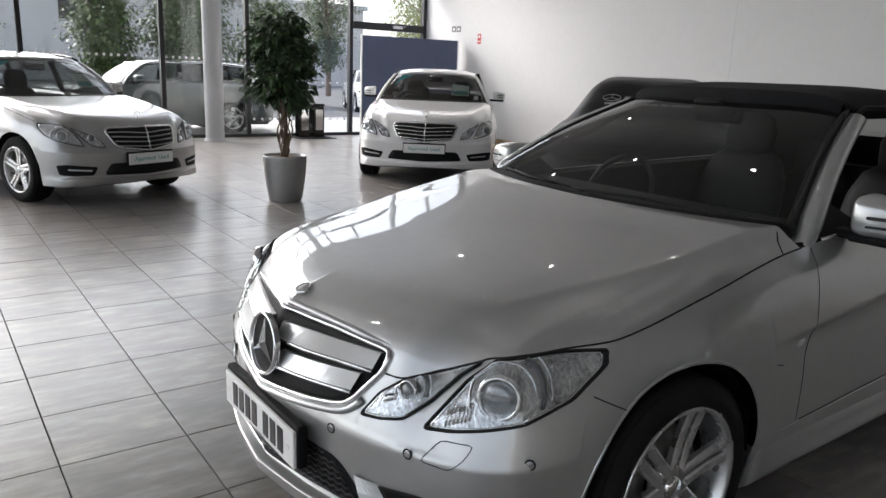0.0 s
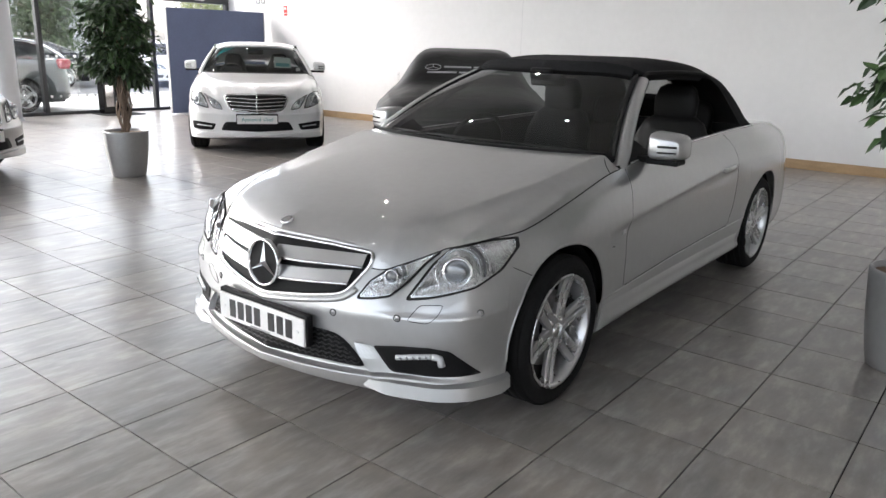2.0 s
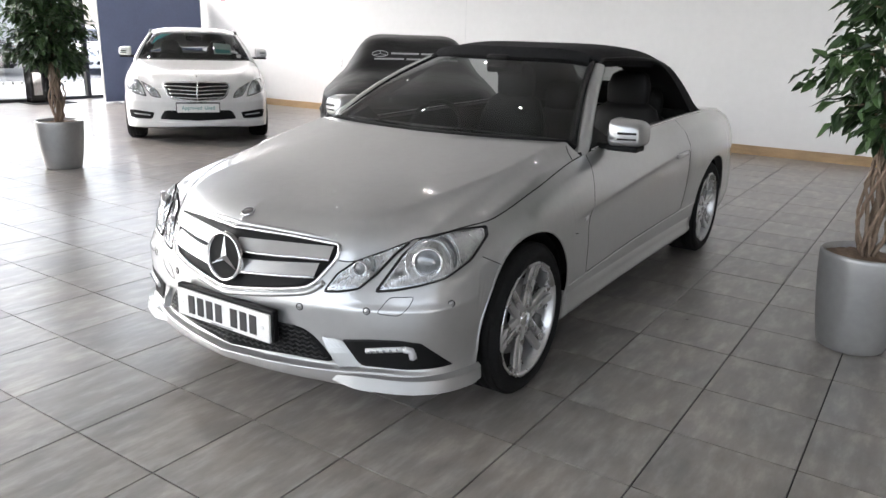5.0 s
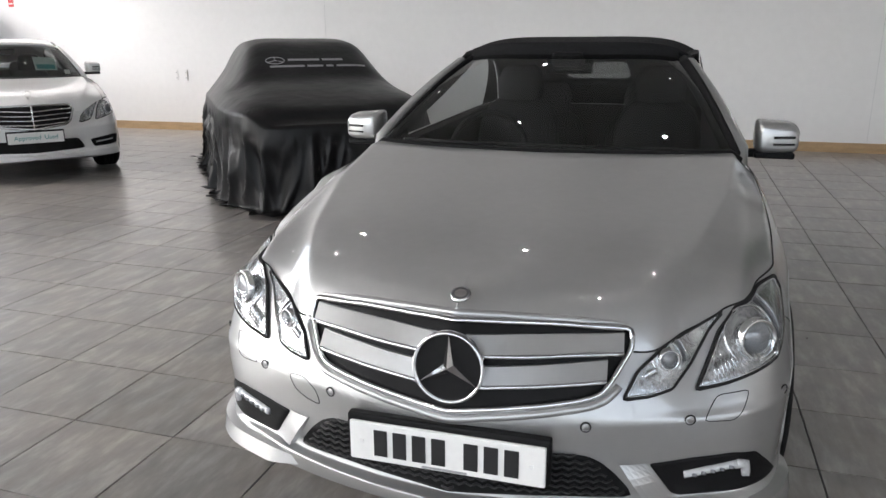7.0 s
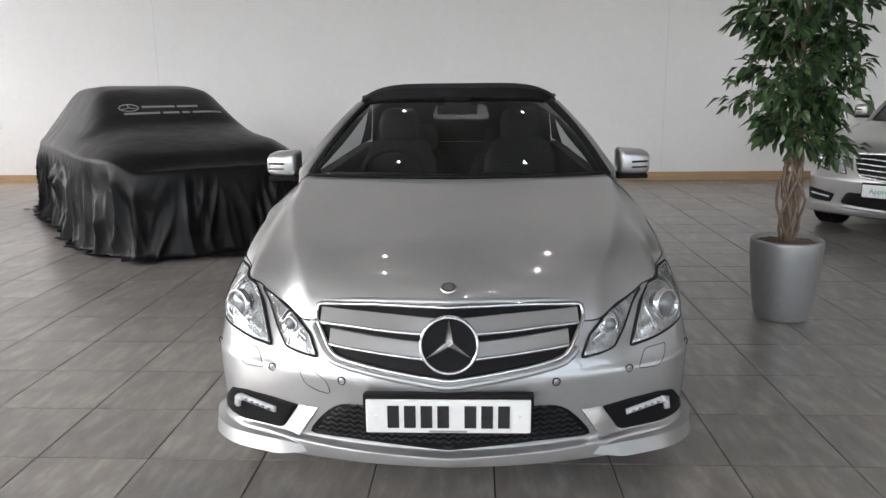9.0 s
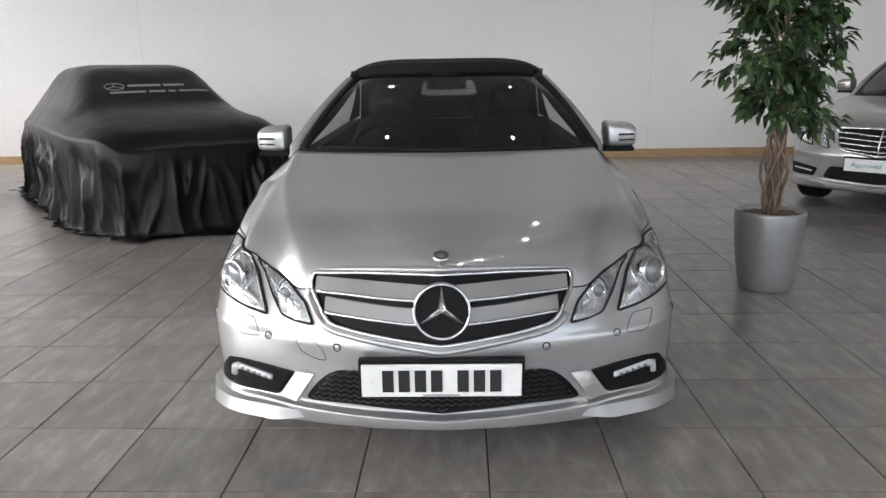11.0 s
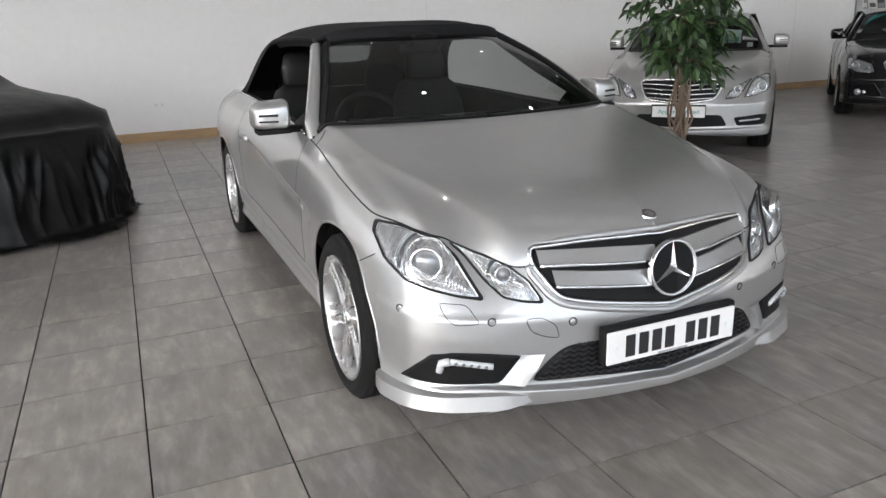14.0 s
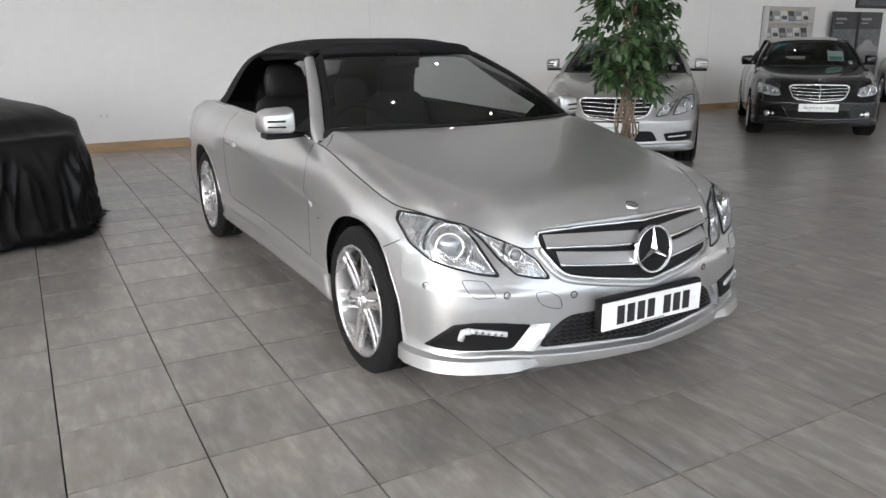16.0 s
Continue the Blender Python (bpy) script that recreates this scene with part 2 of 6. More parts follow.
def box(size, at=(0, 0, 0), bevel=0.0, turn=None, seg=2):
    bm = bmesh.new()
    bmesh.ops.create_cube(bm, size=1)
    bmesh.ops.scale(bm, vec=size, verts=bm.verts)
    if bevel:
        bmesh.ops.bevel(bm, geom=bm.edges[:], offset=bevel, segments=seg, affect="EDGES", profile=0.5)
    if turn is not None:
        bmesh.ops.transform(bm, matrix=turn, verts=bm.verts)
    bmesh.ops.translate(bm, vec=at, verts=bm.verts)
    return bm


def empty(name, m, label, category, group="", kind=""):
    ob = new(name)
    ob.empty_display_size = 0.1
    ob.matrix_basis = m
    return tagged(ob, label, category, group, kind)


def cubic(xs, ys, q):
    """A smooth curve through the points that doesn't overshoot."""
    xs, ys, q = np.asarray(xs, float), np.asarray(ys, float), np.asarray(q, float)
    h, dl = np.diff(xs), np.diff(ys) / np.diff(xs)
    m = np.zeros(len(xs))
    for i in range(1, len(xs) - 1):
        if dl[i - 1] * dl[i] > 0:
            w1, w2 = 2 * h[i] + h[i - 1], h[i] + 2 * h[i - 1]
            m[i] = (w1 + w2) / (w1 / dl[i - 1] + w2 / dl[i])
    m[0], m[-1] = dl[0], dl[-1]
    q = np.clip(q, xs[0], xs[-1])
    k = np.clip(np.searchsorted(xs, q) - 1, 0, len(xs) - 2)
    t = (q - xs[k]) / h[k]
    return (2 * t**3 - 3 * t**2 + 1) * ys[k] + (t**3 - 2 * t**2 + t) * h[k] * m[k] + (3 * t**2 - 2 * t**3) * ys[k + 1] + (t**3 - t**2) * h[k] * m[k + 1]


def tube(points, radius, closed=False, segs=6, flat=1.0):
    """Vertices and faces of a round bar along the points; radius may be one number or one for each point."""
    p = [Vector(v) for v in points]
    n = len(p)
    rad = [radius] * n if isinstance(radius, (int, float)) else list(radius)
    verts, faces, ref = [], [], None
    for i in range(n):
        a, c = (p[i - 1], p[(i + 1) % n]) if closed else (p[max(i - 1, 0)], p[min(i + 1, n - 1)])
        t = (c - a).normalized()
        if ref is None:
            ref = t.orthogonal().normalized()
        ref = (ref - t * ref.dot(t)).normalized()
        bi = t.cross(ref)
        for k in range(segs):
            an = 2 * math.pi * k / segs
            verts.append(p[i] + (ref * math.cos(an) + bi * math.sin(an) * flat) * rad[i])
    for i in range(n if closed else n - 1):
        for k in range(segs):
            a, c = i * segs, ((i + 1) % n) * segs
            faces.append((a + k, a + (k + 1) % segs, c + (k + 1) % segs, c + k))
    if not closed:
        faces.append(tuple(range(segs))[::-1])
        faces.append(tuple(range((n - 1) * segs, n * segs)))
    return verts, faces


def lathe(profile, segs=32, axis="z", at=(0, 0, 0)):
    """Turns (radius, height) pairs round an axis."""
    verts, faces = [], []
    for r, h in profile:
        for k in range(segs):
            a = 2 * math.pi * k / segs
            x, y = r * math.cos(a), r * math.sin(a)
            v = (x, y, h) if axis == "z" else (h, x, y) if axis == "x" else (x, h, y)
            verts.append((v[0] + at[0], v[1] + at[1], v[2] + at[2]))
    for i in range(len(profile) - 1):
        for k in range(segs):
            faces.append((i * segs + k, i * segs + (k + 1) % segs, (i + 1) * segs + (k + 1) % segs, (i + 1) * segs + k))
    return verts, faces


def merge(*lumps):
    verts, faces = [], []
    for v, f in lumps:
        n = len(verts)
        verts += list(v)
        faces += [tuple(i + n for i in q) for q in f]
    return verts, faces


def sheet(rows):
    """Faces between equal rows of points."""
    n = len(rows[0])
    verts = [v for r in rows for v in r]
    return verts, [(i * n + k, i * n + k + 1, (i + 1) * n + k + 1, (i + 1) * n + k) for i in range(len(rows) - 1) for k in range(n - 1)]


def mirrored(verts, faces):
    return [(-v[0], v[1], v[2]) for v in verts], [tuple(reversed(f)) for f in faces]


def words(text, size, material, parent, m, label=""):
    """Raised lettering in the built-in font."""
    cu = bpy.data.curves.new("lettering", "FONT")
    cu.body, cu.size, cu.extrude, cu.align_x, cu.align_y = text, size, 0.001, "CENTER", "CENTER"
    tmp = bpy.data.objects.new("lettering", cu)
    scene.collection.objects.link(tmp)
    bpy.context.view_layer.update()
    me = bpy.data.meshes.new_from_object(tmp.evaluated_get(bpy.context.evaluated_depsgraph_get()))
    bpy.data.objects.remove(tmp)
    me.materials.clear()
    me.materials.append(material)
    ob = new("lettering", me)
    ob.parent = parent
    ob.matrix_basis = m
    if label:
        ob["label"] = label
    return ob


# ---- the showroom ----
XW, XE, YN, YS, HIGH = -12.6, 18.0, 9.0, -9.0, 6.1


def slab(name, lo, hi, material, parent=None, bevel=0.0, label=""):
    size = [b - a for a, b in zip(lo, hi)]
    mid = [(a + b) / 2 for a, b in zip(lo, hi)]
    return part(name, box(size, mid, bevel), material, parent, label)


floor = slab("floor", (XW - 0.3, YS - 0.3, -0.2), (XE + 0.2, YN + 0.2, -0.008), M_GROUT)
tagged(floor, "grey porcelain tiled showroom floor with dark joints", "floor", kind="structure")
wall_north = slab("wall_north", (XW - 0.1, YN, -0.008), (XE, YN + 0.2, HIGH), M_WALL)
tagged(wall_north, "tall plain white painted wall with fine upright seams", "wall", kind="structure")
for x in (-4.65, 2.85, 10.35):
    slab("seam", (x - 0.0015, YN - 0.0015, 0.15), (x + 0.0015, YN + 0.01, HIGH - 0.01), M_GREYMETAL, wall_north)
skirting = slab("baseboard", (XW + 0.1, YN - 0.018, -0.004), (15.1, YN + 0.002, 0.125), M_OAK, bevel=0.003)
tagged(skirting, "light oak skirting board along the white wall", "baseboard", kind="structure")
wall_east = slab("wall_east", (XE, YS, -0.008), (XE + 0.2, YN + 0.2, HIGH), M_WALL)
tagged(wall_east, "plain white painted wall", "wall", kind="structure")
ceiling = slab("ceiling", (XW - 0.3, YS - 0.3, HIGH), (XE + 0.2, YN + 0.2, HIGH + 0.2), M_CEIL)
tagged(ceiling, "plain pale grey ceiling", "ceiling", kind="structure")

# glazed side towards the forecourt, and the glazed front behind the camera
MULL = (-8.3, -6.05, -3.8, -1.45, 0.85, 3.15, 4.78, 7.08, 8.95)


def glazed_wall(name, at, uprights, transoms, along_y=True):
    top = tagged(new(name), "full-height glazing in black metal frames", "window", kind="structure")
    d = 0.06

    def bar(nm, u0, u1, z0, z1, material=M_BLACKMETAL, deep=d):
        lo, hi = ((at - deep, u0, z0), (at + deep, u1, z1)) if along_y else ((u0, at - deep, z0), (u1, at + deep, z1))
        return slab(nm, lo, hi, material, top, 0.004)

    for u in uprights:
        bar("mullion", u - 0.04, u + 0.04, 0.0, HIGH - 0.002)
    for a, b in zip(uprights, uprights[1:]):
        bar("sill_bar", a + 0.04, b - 0.04, -0.004, 0.06)
        for z in transoms:
            bar("transom", a + 0.04, b - 0.04, z - 0.03, z + 0.03)
        lo, hi = ((at - 0.006, a + 0.04, 0.06), (at + 0.006, b - 0.04, HIGH - 0.01)) if along_y else ((a + 0.04, at - 0.006, 0.06), (b - 0.04, at + 0.006, HIGH - 0.01))
        pane = slab("pane", lo, hi, M_WINDOW, top)
        pane.visible_shadow = False
    return top


window_1 = glazed_wall("window_1", XW, MULL, (4.3, 5.25))
for a, b in zip(MULL, MULL[1:]):
    slab("short_mullion", (XW - 0.05, (a + b) / 2 - 0.03, 5.28), (XW + 0.05, (a + b) / 2 + 0.03, HIGH - 0.004), M_BLACKMETAL, window_1, 0.004)
slab("transom", (XW - 0.08, 7.12, 2.25), (XW + 0.08, 8.91, 2.40), M_BLACKMETAL, window_1, 0.004)
beam = slab("trim", (XW + 0.12, 2.0, 3.25), (XW + 0.34, YN - 0.1, 3.45), M_GREYMETAL, None, 0.01)
tagged(beam, "pale grey steel beam across the glazing", "beam", kind="structure")
# two rows of small white squares on the panes
dot = box((0.004, 0.045, 0.045))
dot_mesh = bpy.data.meshes.new("dot")
dot.to_mesh(dot_mesh)
dot.free()
dot_mesh.materials.append(M_WHITE)
for z, y, y_end in ((1.5, 0.95, 4.75), (1.1, 4.9, 7.05), (0.35, 4.9, 7.05)):
    while y < y_end:
        if min(abs(y - u) for u in MULL) > 0.08:
            o = new("dot", dot_mesh)
            o.parent, o.location = window_1, (XW + 0.012, y, z)
        y += 0.12 if z > 1.2 else 0.17
glazed_wall("window_2", YS, [XW + 2.4 * k for k in range(13)], (2.6,), along_y=False)

column = empty("column", pose(-11.95, 3.88, 0), "round pale grey painted steel column beside the glazing", "column", kind="structure")
link_mesh("shaft", *lathe([(0.17, 0.0), (0.17, HIGH)], 32), M_GREYMETAL, column)
link_mesh("collar", *lathe([(0.0, 0.035), (0.2, 0.035), (0.205, 0.0)], 32), M_GREYMETAL, column)

# blue screen in front of the glazing
screen = empty("screen_panel", Matrix.Translation((-11.4, 6.7, 0)) @ pose(0, 0, 0, 0, 0, -5.1), "tall matt blue exhibition screen with a white edge", "screen")
part("board", box((0.045, 2.2, 2.04), (0, 1.1, 1.05), 0.004), M_BLUE, screen)
for y in (-0.012, 2.213):
    part("edge", box((0.05, 0.024, 2.05), (0, y, 1.055), 0.003), M_WHITE, screen, "white edge strip")
for y in (0.2, 2.0):
    part("foot", box((0.4, 0.06, 0.03), (0, y, 0.015), 0.004), M_GREYMETAL, screen)

# small things on the white wall
fire = empty("fire_alarm_sign", pose(-10.58, YN - 0.004, 2.11), "small red and white fire alarm notice on the wall", "sign")
part("plate", box((0.11, 0.006, 0.2), (0, 0, 0), 0.002), M_RED, fire)
part("symbol", box((0.06, 0.004, 0.055), (0, -0.004, 0.045)), M_WHITE, fire)
part("print", box((0.08, 0.004, 0.02), (0, -0.004, -0.05)), M_WHITE, fire)
exits = empty("exit_sign", pose(-11.4, YN - 0.004, 2.32), "small grey wall notice with two white pictograms", "sign")
for x in (-0.08, 0.09):
    part("plate", box((0.145, 0.006, 0.12), (x, 0, 0), 0.002), M_SIGN, exits)
    part("symbol", box((0.07, 0.004, 0.06), (x, -0.004, 0.0), 0.0), M_WHITE, exits)
door_sign = empty("hanging_sign", pose(-12.38, 8.795, 3.735), "black box sign with pale pictogram squares over the door", "sign")
part("housing", box((0.09, 0.4, 0.14), (0, 0, 0), 0.006), M_BLACKMETAL, door_sign)
for y in (-0.125, 0, 0.125):
    part("symbol", box((0.004, 0.085, 0.085), (0.046, y, 0), 0.001), M_SIGN, door_sign)
part("bracket", box((0.1, 0.05, 0.03), (-0.09, 0, 0), 0.002), M_BLACKMETAL, door_sign)
closer = empty("door_closer", pose(-12.489, 8.2, 2.33), "small white door closer on the black transom", "door closer")
part("body", box((0.06, 0.22, 0.06), (0, 0, 0), 0.006), M_WHITE, closer)
part("arm", box((0.02, 0.16, 0.012), (0.04, 0.1, 0.02), 0.002), M_GREYMETAL, closer)
cctv = empty("wall_sensor", pose(-10.9, YN, 3.29), "small pale grey wall sensor on a bracket", "sensor")
part("housing", box((0.1, 0.11, 0.2), (0, -0.085, 0), 0.02), M_GREYMETAL, cctv)
part("bracket", box((0.05, 0.05, 0.06), (0, -0.02, 0.0), 0.004), M_GREYMETAL, cctv)


def wall_box(x, z, w, h, label):
    e = empty("wall_socket", pose(x, YN, z), label, "socket")
    part("plate", box((w, 0.012, h), (0, -0.006, 0), 0.003), M_WHITE, e)
    for s in (-0.25, 0.25):
        dx, dz = (s * w, 0) if w > h else (0, s * h)
        part("switch", box((0.018, 0.006, 0.02), (dx, -0.014, dz), 0.002), M_GREYMETAL, e)
    return e


wall_box(-7.36, 0.89, 0.05, 0.17, "slim upright white wall switch plate")
wall_box(-7.18, 0.89, 0.05, 0.17, "slim upright white wall switch plate")
wall_box(-6.62, 0.5, 0.146, 0.086, "white double wall socket near the skirting")
wall_box(-1.08, 0.48, 0.146, 0.086, "white double wall socket near the skirting")

# downlights
M_LIGHT = glow("downlight_glow", (1.0, 0.98, 0.94), LAMPS)
light = empty("ceiling_light", pose(0, 0, HIGH), "round recessed white downlight", "light", "downlights in the ceiling")
link_mesh("rim", *lathe([(0.039, -0.004), (0.05, -0.014), (0.09, -0.012), (0.095, 0.0)], 24), M_WHITE, light)
link_mesh("lamp", *lathe([(0.0, -0.008), (0.038, -0.007)], 24), M_LIGHT, light)
SPOTS = [(-9.8 + 2.8 * i, -7.4 + 3.6 * j) for i in range(9) for j in range(5)]
light.matrix_basis = pose(SPOTS[0][0], SPOTS[0][1], HIGH)
for x, y in SPOTS[1:]:
    copy_thing(light, pose(x, y, HIGH))


# ---- cars ----
from mathutils.bvhtree import BVHTree

# plan of the widest line, from the nose round one side to the tail
PLAN = [(0, -0.012), (0.2, 0.010), (0.34, 0.038), (0.5, 0.085), (0.62, 0.133), (0.74, 0.195), (0.82, 0.29), (0.862, 0.44), (0.885, 0.62), (0.895, 0.92), (0.892, 1.4), (0.888, 2.2), (0.893, 3.1), (0.896, 3.62), (0.88, 4.1), (0.84, 4.4), (0.74, 4.57), (0.5, 4.665), (0, 4.70)]
# upright sections (height, inset) at some of those points
SECTIONS = {
    0: [(0.2, 0.09), (0.226, -0.02), (0.254, -0.023), (0.268, 0.014), (0.40, 0.012), (0.485, 0.005), (0.56, 0.018), (0.64, 0.042), (0.715, 0.07), (0.752, 0.10)],
    3: [(0.185, 0.09), (0.213, -0.006), (0.264, -0.013), (0.282, 0.012), (0.44, 0.003), (0.495, 0.0), (0.53, 0.012), (0.58, 0.035), (0.62, 0.056), (0.658, 0.075)],
    4: [(0.18, 0.09), (0.205, 0.0), (0.27, -0.008), (0.288, 0.012), (0.455, 0.0), (0.498, 0.0), (0.53, 0.016), (0.59, 0.05), (0.645, 0.085), (0.695, 0.12)],
    5: [(0.18, 0.09), (0.203, 0.0), (0.26, -0.004), (0.294, 0.011), (0.457, 0.0), (0.503, 0.0), (0.537, 0.013), (0.61, 0.047), (0.68, 0.09), (0.74, 0.135)],
    6: [(0.18, 0.09), (0.2, 0.0), (0.25, 0.0), (0.30, 0.010), (0.46, 0.0), (0.508, 0.0), (0.545, 0.010), (0.63, 0.036), (0.71, 0.082), (0.757, 0.12)],
    7: [(0.18, 0.09), (0.2, 0.005), (0.25, 0.003), (0.31, 0.008), (0.465, 0.0), (0.516, 0.0), (0.557, 0.008), (0.65, 0.032), (0.722, 0.075), (0.763, 0.12)],
    8: [(0.18, 0.09), (0.2, 0.01), (0.25, 0.005), (0.32, 0.006), (0.47, 0.0), (0.525, 0.0), (0.57, 0.005), (0.67, 0.026), (0.735, 0.05), (0.784, 0.078)],
    9: [(0.18, 0.06), (0.2, 0.034), (0.26, 0.018), (0.33, 0.01), (0.45, 0.0), (0.56, 0.0), (0.66, 0.0), (0.735, 0.012), (0.8, 0.04), (0.845, 0.075)],
    10: [(0.18, 0.06), (0.2, 0.04), (0.26, 0.026), (0.33, 0.018), (0.45, 0.011), (0.56, 0.004), (0.67, 0.0), (0.77, 0.015), (0.86, 0.045), (0.925, 0.09)],
    11: [(0.18, 0.06), (0.2, 0.04), (0.26, 0.026), (0.33, 0.018), (0.45, 0.012), (0.56, 0.006), (0.68, 0.0), (0.78, 0.018), (0.88, 0.06), (0.96, 0.125)],
    13: [(0.18, 0.06), (0.2, 0.034), (0.26, 0.02), (0.33, 0.011), (0.45, 0.0), (0.56, 0.0), (0.68, 0.0), (0.79, 0.005), (0.90, 0.05), (0.985, 0.15)],
    15: [(0.2, 0.1), (0.24, 0.03), (0.3, 0.01), (0.38, 0.0), (0.48, 0.0), (0.58, 0.005), (0.69, 0.015), (0.79, 0.03), (0.89, 0.07), (0.96, 0.16)],
    18: [(0.22, 0.1), (0.26, 0.03), (0.3, 0.01), (0.38, 0.0), (0.48, 0.0), (0.58, 0.02), (0.68, 0.04), (0.78, 0.05), (0.88, 0.06), (0.945, 0.12)],
}
ARCH = 0.374


class Shape:
    """The measures of one car: its shell, rail and roof, scaled from the coupe's."""

    def __init__(self, sx=1.0, sy=1.0, sz=1.0, wheels=(0.85, 3.61), cowl=1.5, rail=None, crest=None, bonnet=None, fine=False):
        self.sx, self.sy, self.sz, self.wheels = sx, sy, sz, wheels
        plan = np.array(PLAN) * (sx, sy)
        chord = np.concatenate([[0], np.cumsum(np.hypot(*np.diff(plan, axis=0).T))])
        n = 340 if fine else 200
        u = np.linspace(0, chord[-1], n)
        # finer steps round the nose and the wheels
        px, py = cubic(chord, plan[:, 0], u), cubic(chord, plan[:, 1], u)
        tx, ty = np.gradient(px), np.gradient(py)
        ln = np.hypot(tx, ty)
        self.normal = np.stack([ty / ln, -tx / ln], 1)
        self.normal[0], self.normal[-1] = (0, -1), (0, 1)
        self.plan = np.stack([px, py], 1)
        keys = sorted(SECTIONS)
        at = [chord[k] for k in keys]
        sec = np.array([SECTIONS[k] for k in keys])
        self.rows = 96 if fine else 40
        v = np.linspace(0, 9, self.rows)
        zc = np.stack([cubic(at, sec[:, j, 0], u) for j in range(10)], 1) * sz
        dc = np.stack([cubic(at, sec[:, j, 1], u) for j in range(10)], 1)
        self.z = np.stack([cubic(range(10), zc[i], v) for i in range(n)])
        self.d = np.stack([cubic(range(10), dc[i], v) for i in range(n)])
        rz = 0.32
        for i in range(n):
            if px[i] < 0.8 * sx:
                continue
            for w in wheels:
                dy = abs(py[i] - w)
                if dy < ARCH:
                    low = rz + math.sqrt(ARCH**2 - dy**2)
                    if low > self.z[i, 0]:
                        z0, z1 = self.z[i, 0], self.z[i, -1]
                        zz = low + (self.z[i] - z0) * (z1 - low) / (z1 - z0)
                        self.d[i] = np.interp(zz, self.z[i], self.d[i])
                        self.z[i] = zz
        if fine:
            # rising crease along the doors, hollow below it, and the swelling over the rear wheel
            step = lambda a, b, q: (lambda t: t * t * (3 - 2 * t))(np.clip((q - a) / (b - a), 0, 1))
            yy = np.where(px > 0.8 * sx, py, 0.0)[:, None]
            line = np.interp(yy, [1.05, 1.45, 2.9, 3.2], [0.665, 0.70, 0.795, 0.80])
            t = np.maximum(0, (line - self.z) / 0.055)
            self.d += 0.017 * step(1.12, 1.5, yy) * (1 - step(2.8, 3.12, yy)) * t * np.exp(1 - t)
            self.d -= 0.016 * step(2.98, 3.22, yy) * (1 - step(3.9, 4.4, yy)) * np.exp(-(((self.z - 0.7) / 0.13) ** 2))
        self.p = np.zeros((n, self.rows, 3))
        self.p[:, :, 0] = self.plan[:, None, 0] - self.normal[:, None, 0] * self.d
        self.p[:, :, 1] = self.plan[:, None, 1] - self.normal[:, None, 1] * self.d
        self.p[:, :, 2] = self.z
        self.p[0, :, 0] = self.p[-1, :, 0] = 0
        self.n = n
        self.top = self.p[:, -1]
        self.cowl = int(np.argmax(self.top[:, 1] > cowl))
        self.rail, self.crest = np.array(rail), np.array(crest)
        self.bonnet = np.array(bonnet)
        self.chord, self.u = chord, u
        self.square = 5.6 if fine else 3.8

    def belt(self, y):
        t = self.top[self.top[:, 0] > 0.3]
        k = np.argsort(t[:, 1])
        return np.array([np.interp(y, t[k, 1], t[k, 0]), y, np.interp(y, t[k, 1], t[k, 2])])

    def rail_at(self, y):
        r = self.rail
        return np.array([cubic(r[:, 1], r[:, 0], y), y, cubic(r[:, 1], r[:, 2], y)])

    def crest_at(self, y):
        return float(cubic(self.crest[:, 0], self.crest[:, 1], y))

    def side(self):
        return sheet([[tuple(q) for q in self.p[i]] for i in range(self.n)])

    def hood(self, r=116):
        e, c = self.cowl, self.chord
        uc = np.interp(self.u[: e + 1], [c[0], c[4], c[6], c[8], c[10], self.u[e]], [0, 0.18, 0.31, 0.52, 0.93, 1.0])
        y0, y1 = self.top[0, 1], self.bonnet[-1, 0]
        rows = []
        for i in range(e + 1):
            t = self.top[i]
            yc = y0 + (y1 - y0) * uc[i]
            bow = 1.0 + 1.0 * (i / e) ** 2
            row = []
            for k in range(r):
                q = 1 - k / (r - 1)
                row.append((t[0] * q, yc + (t[1] - yc) * q**bow, 0.0))
            rows.append(row)
        # the nose's profile swept along the front edge, with a ridge from the grille's corner to the pillar's foot
        edge, prof = self.top[: e + 1], self.bonnet
        m = int(np.argmax(edge[:, 0])) + 1
        y_0, z_0 = edge[0, 1], edge[0, 2]

        def crown(x, y):
            yf, zf = np.interp(x, edge[:m, 0], edge[:m, 1]), np.interp(x, edge[:m, 0], edge[:m, 2])
            away = np.maximum(0.0, y - yf)
            ye = y - (yf - y_0) * np.exp(-away / 0.5)
            z = cubic(prof[:, 0], prof[:, 1], ye) + (zf - z_0) * np.exp(-away / 0.06)
            xc = ridge(y)
            return z - 0.017 * (1 - np.exp(-away / 0.15)) * np.minimum(x / xc, 1.0) ** 2.2 + 0.023 * np.exp(-np.sqrt((x - xc) ** 2 + 0.006**2) / np.where(x < xc, 0.3, 0.034)) * (1 - np.exp(-away / 0.09))

        def ridge(y):
            return np.interp(y / self.sy, [0.1, 0.17, 0.3, 0.5, 0.9, 1.4], [0.44, 0.465, 0.53, 0.595, 0.69, 0.735]) * self.sx

        grid = np.array(rows)
        x, y = np.abs(grid[:, :, 0]), grid[:, :, 1]
        xe, ze = np.interp(y, edge[:, 1], edge[:, 0]), np.interp(y, edge[:, 1], edge[:, 2])
        k, w = x - ridge(y), 0.009
        past = np.where(k < -w, 0.0, np.where(k > w, k, (k + w) ** 2 / (4 * w)))
        share = np.clip(past / np.maximum(0.03, xe - ridge(y)), 0, 1)
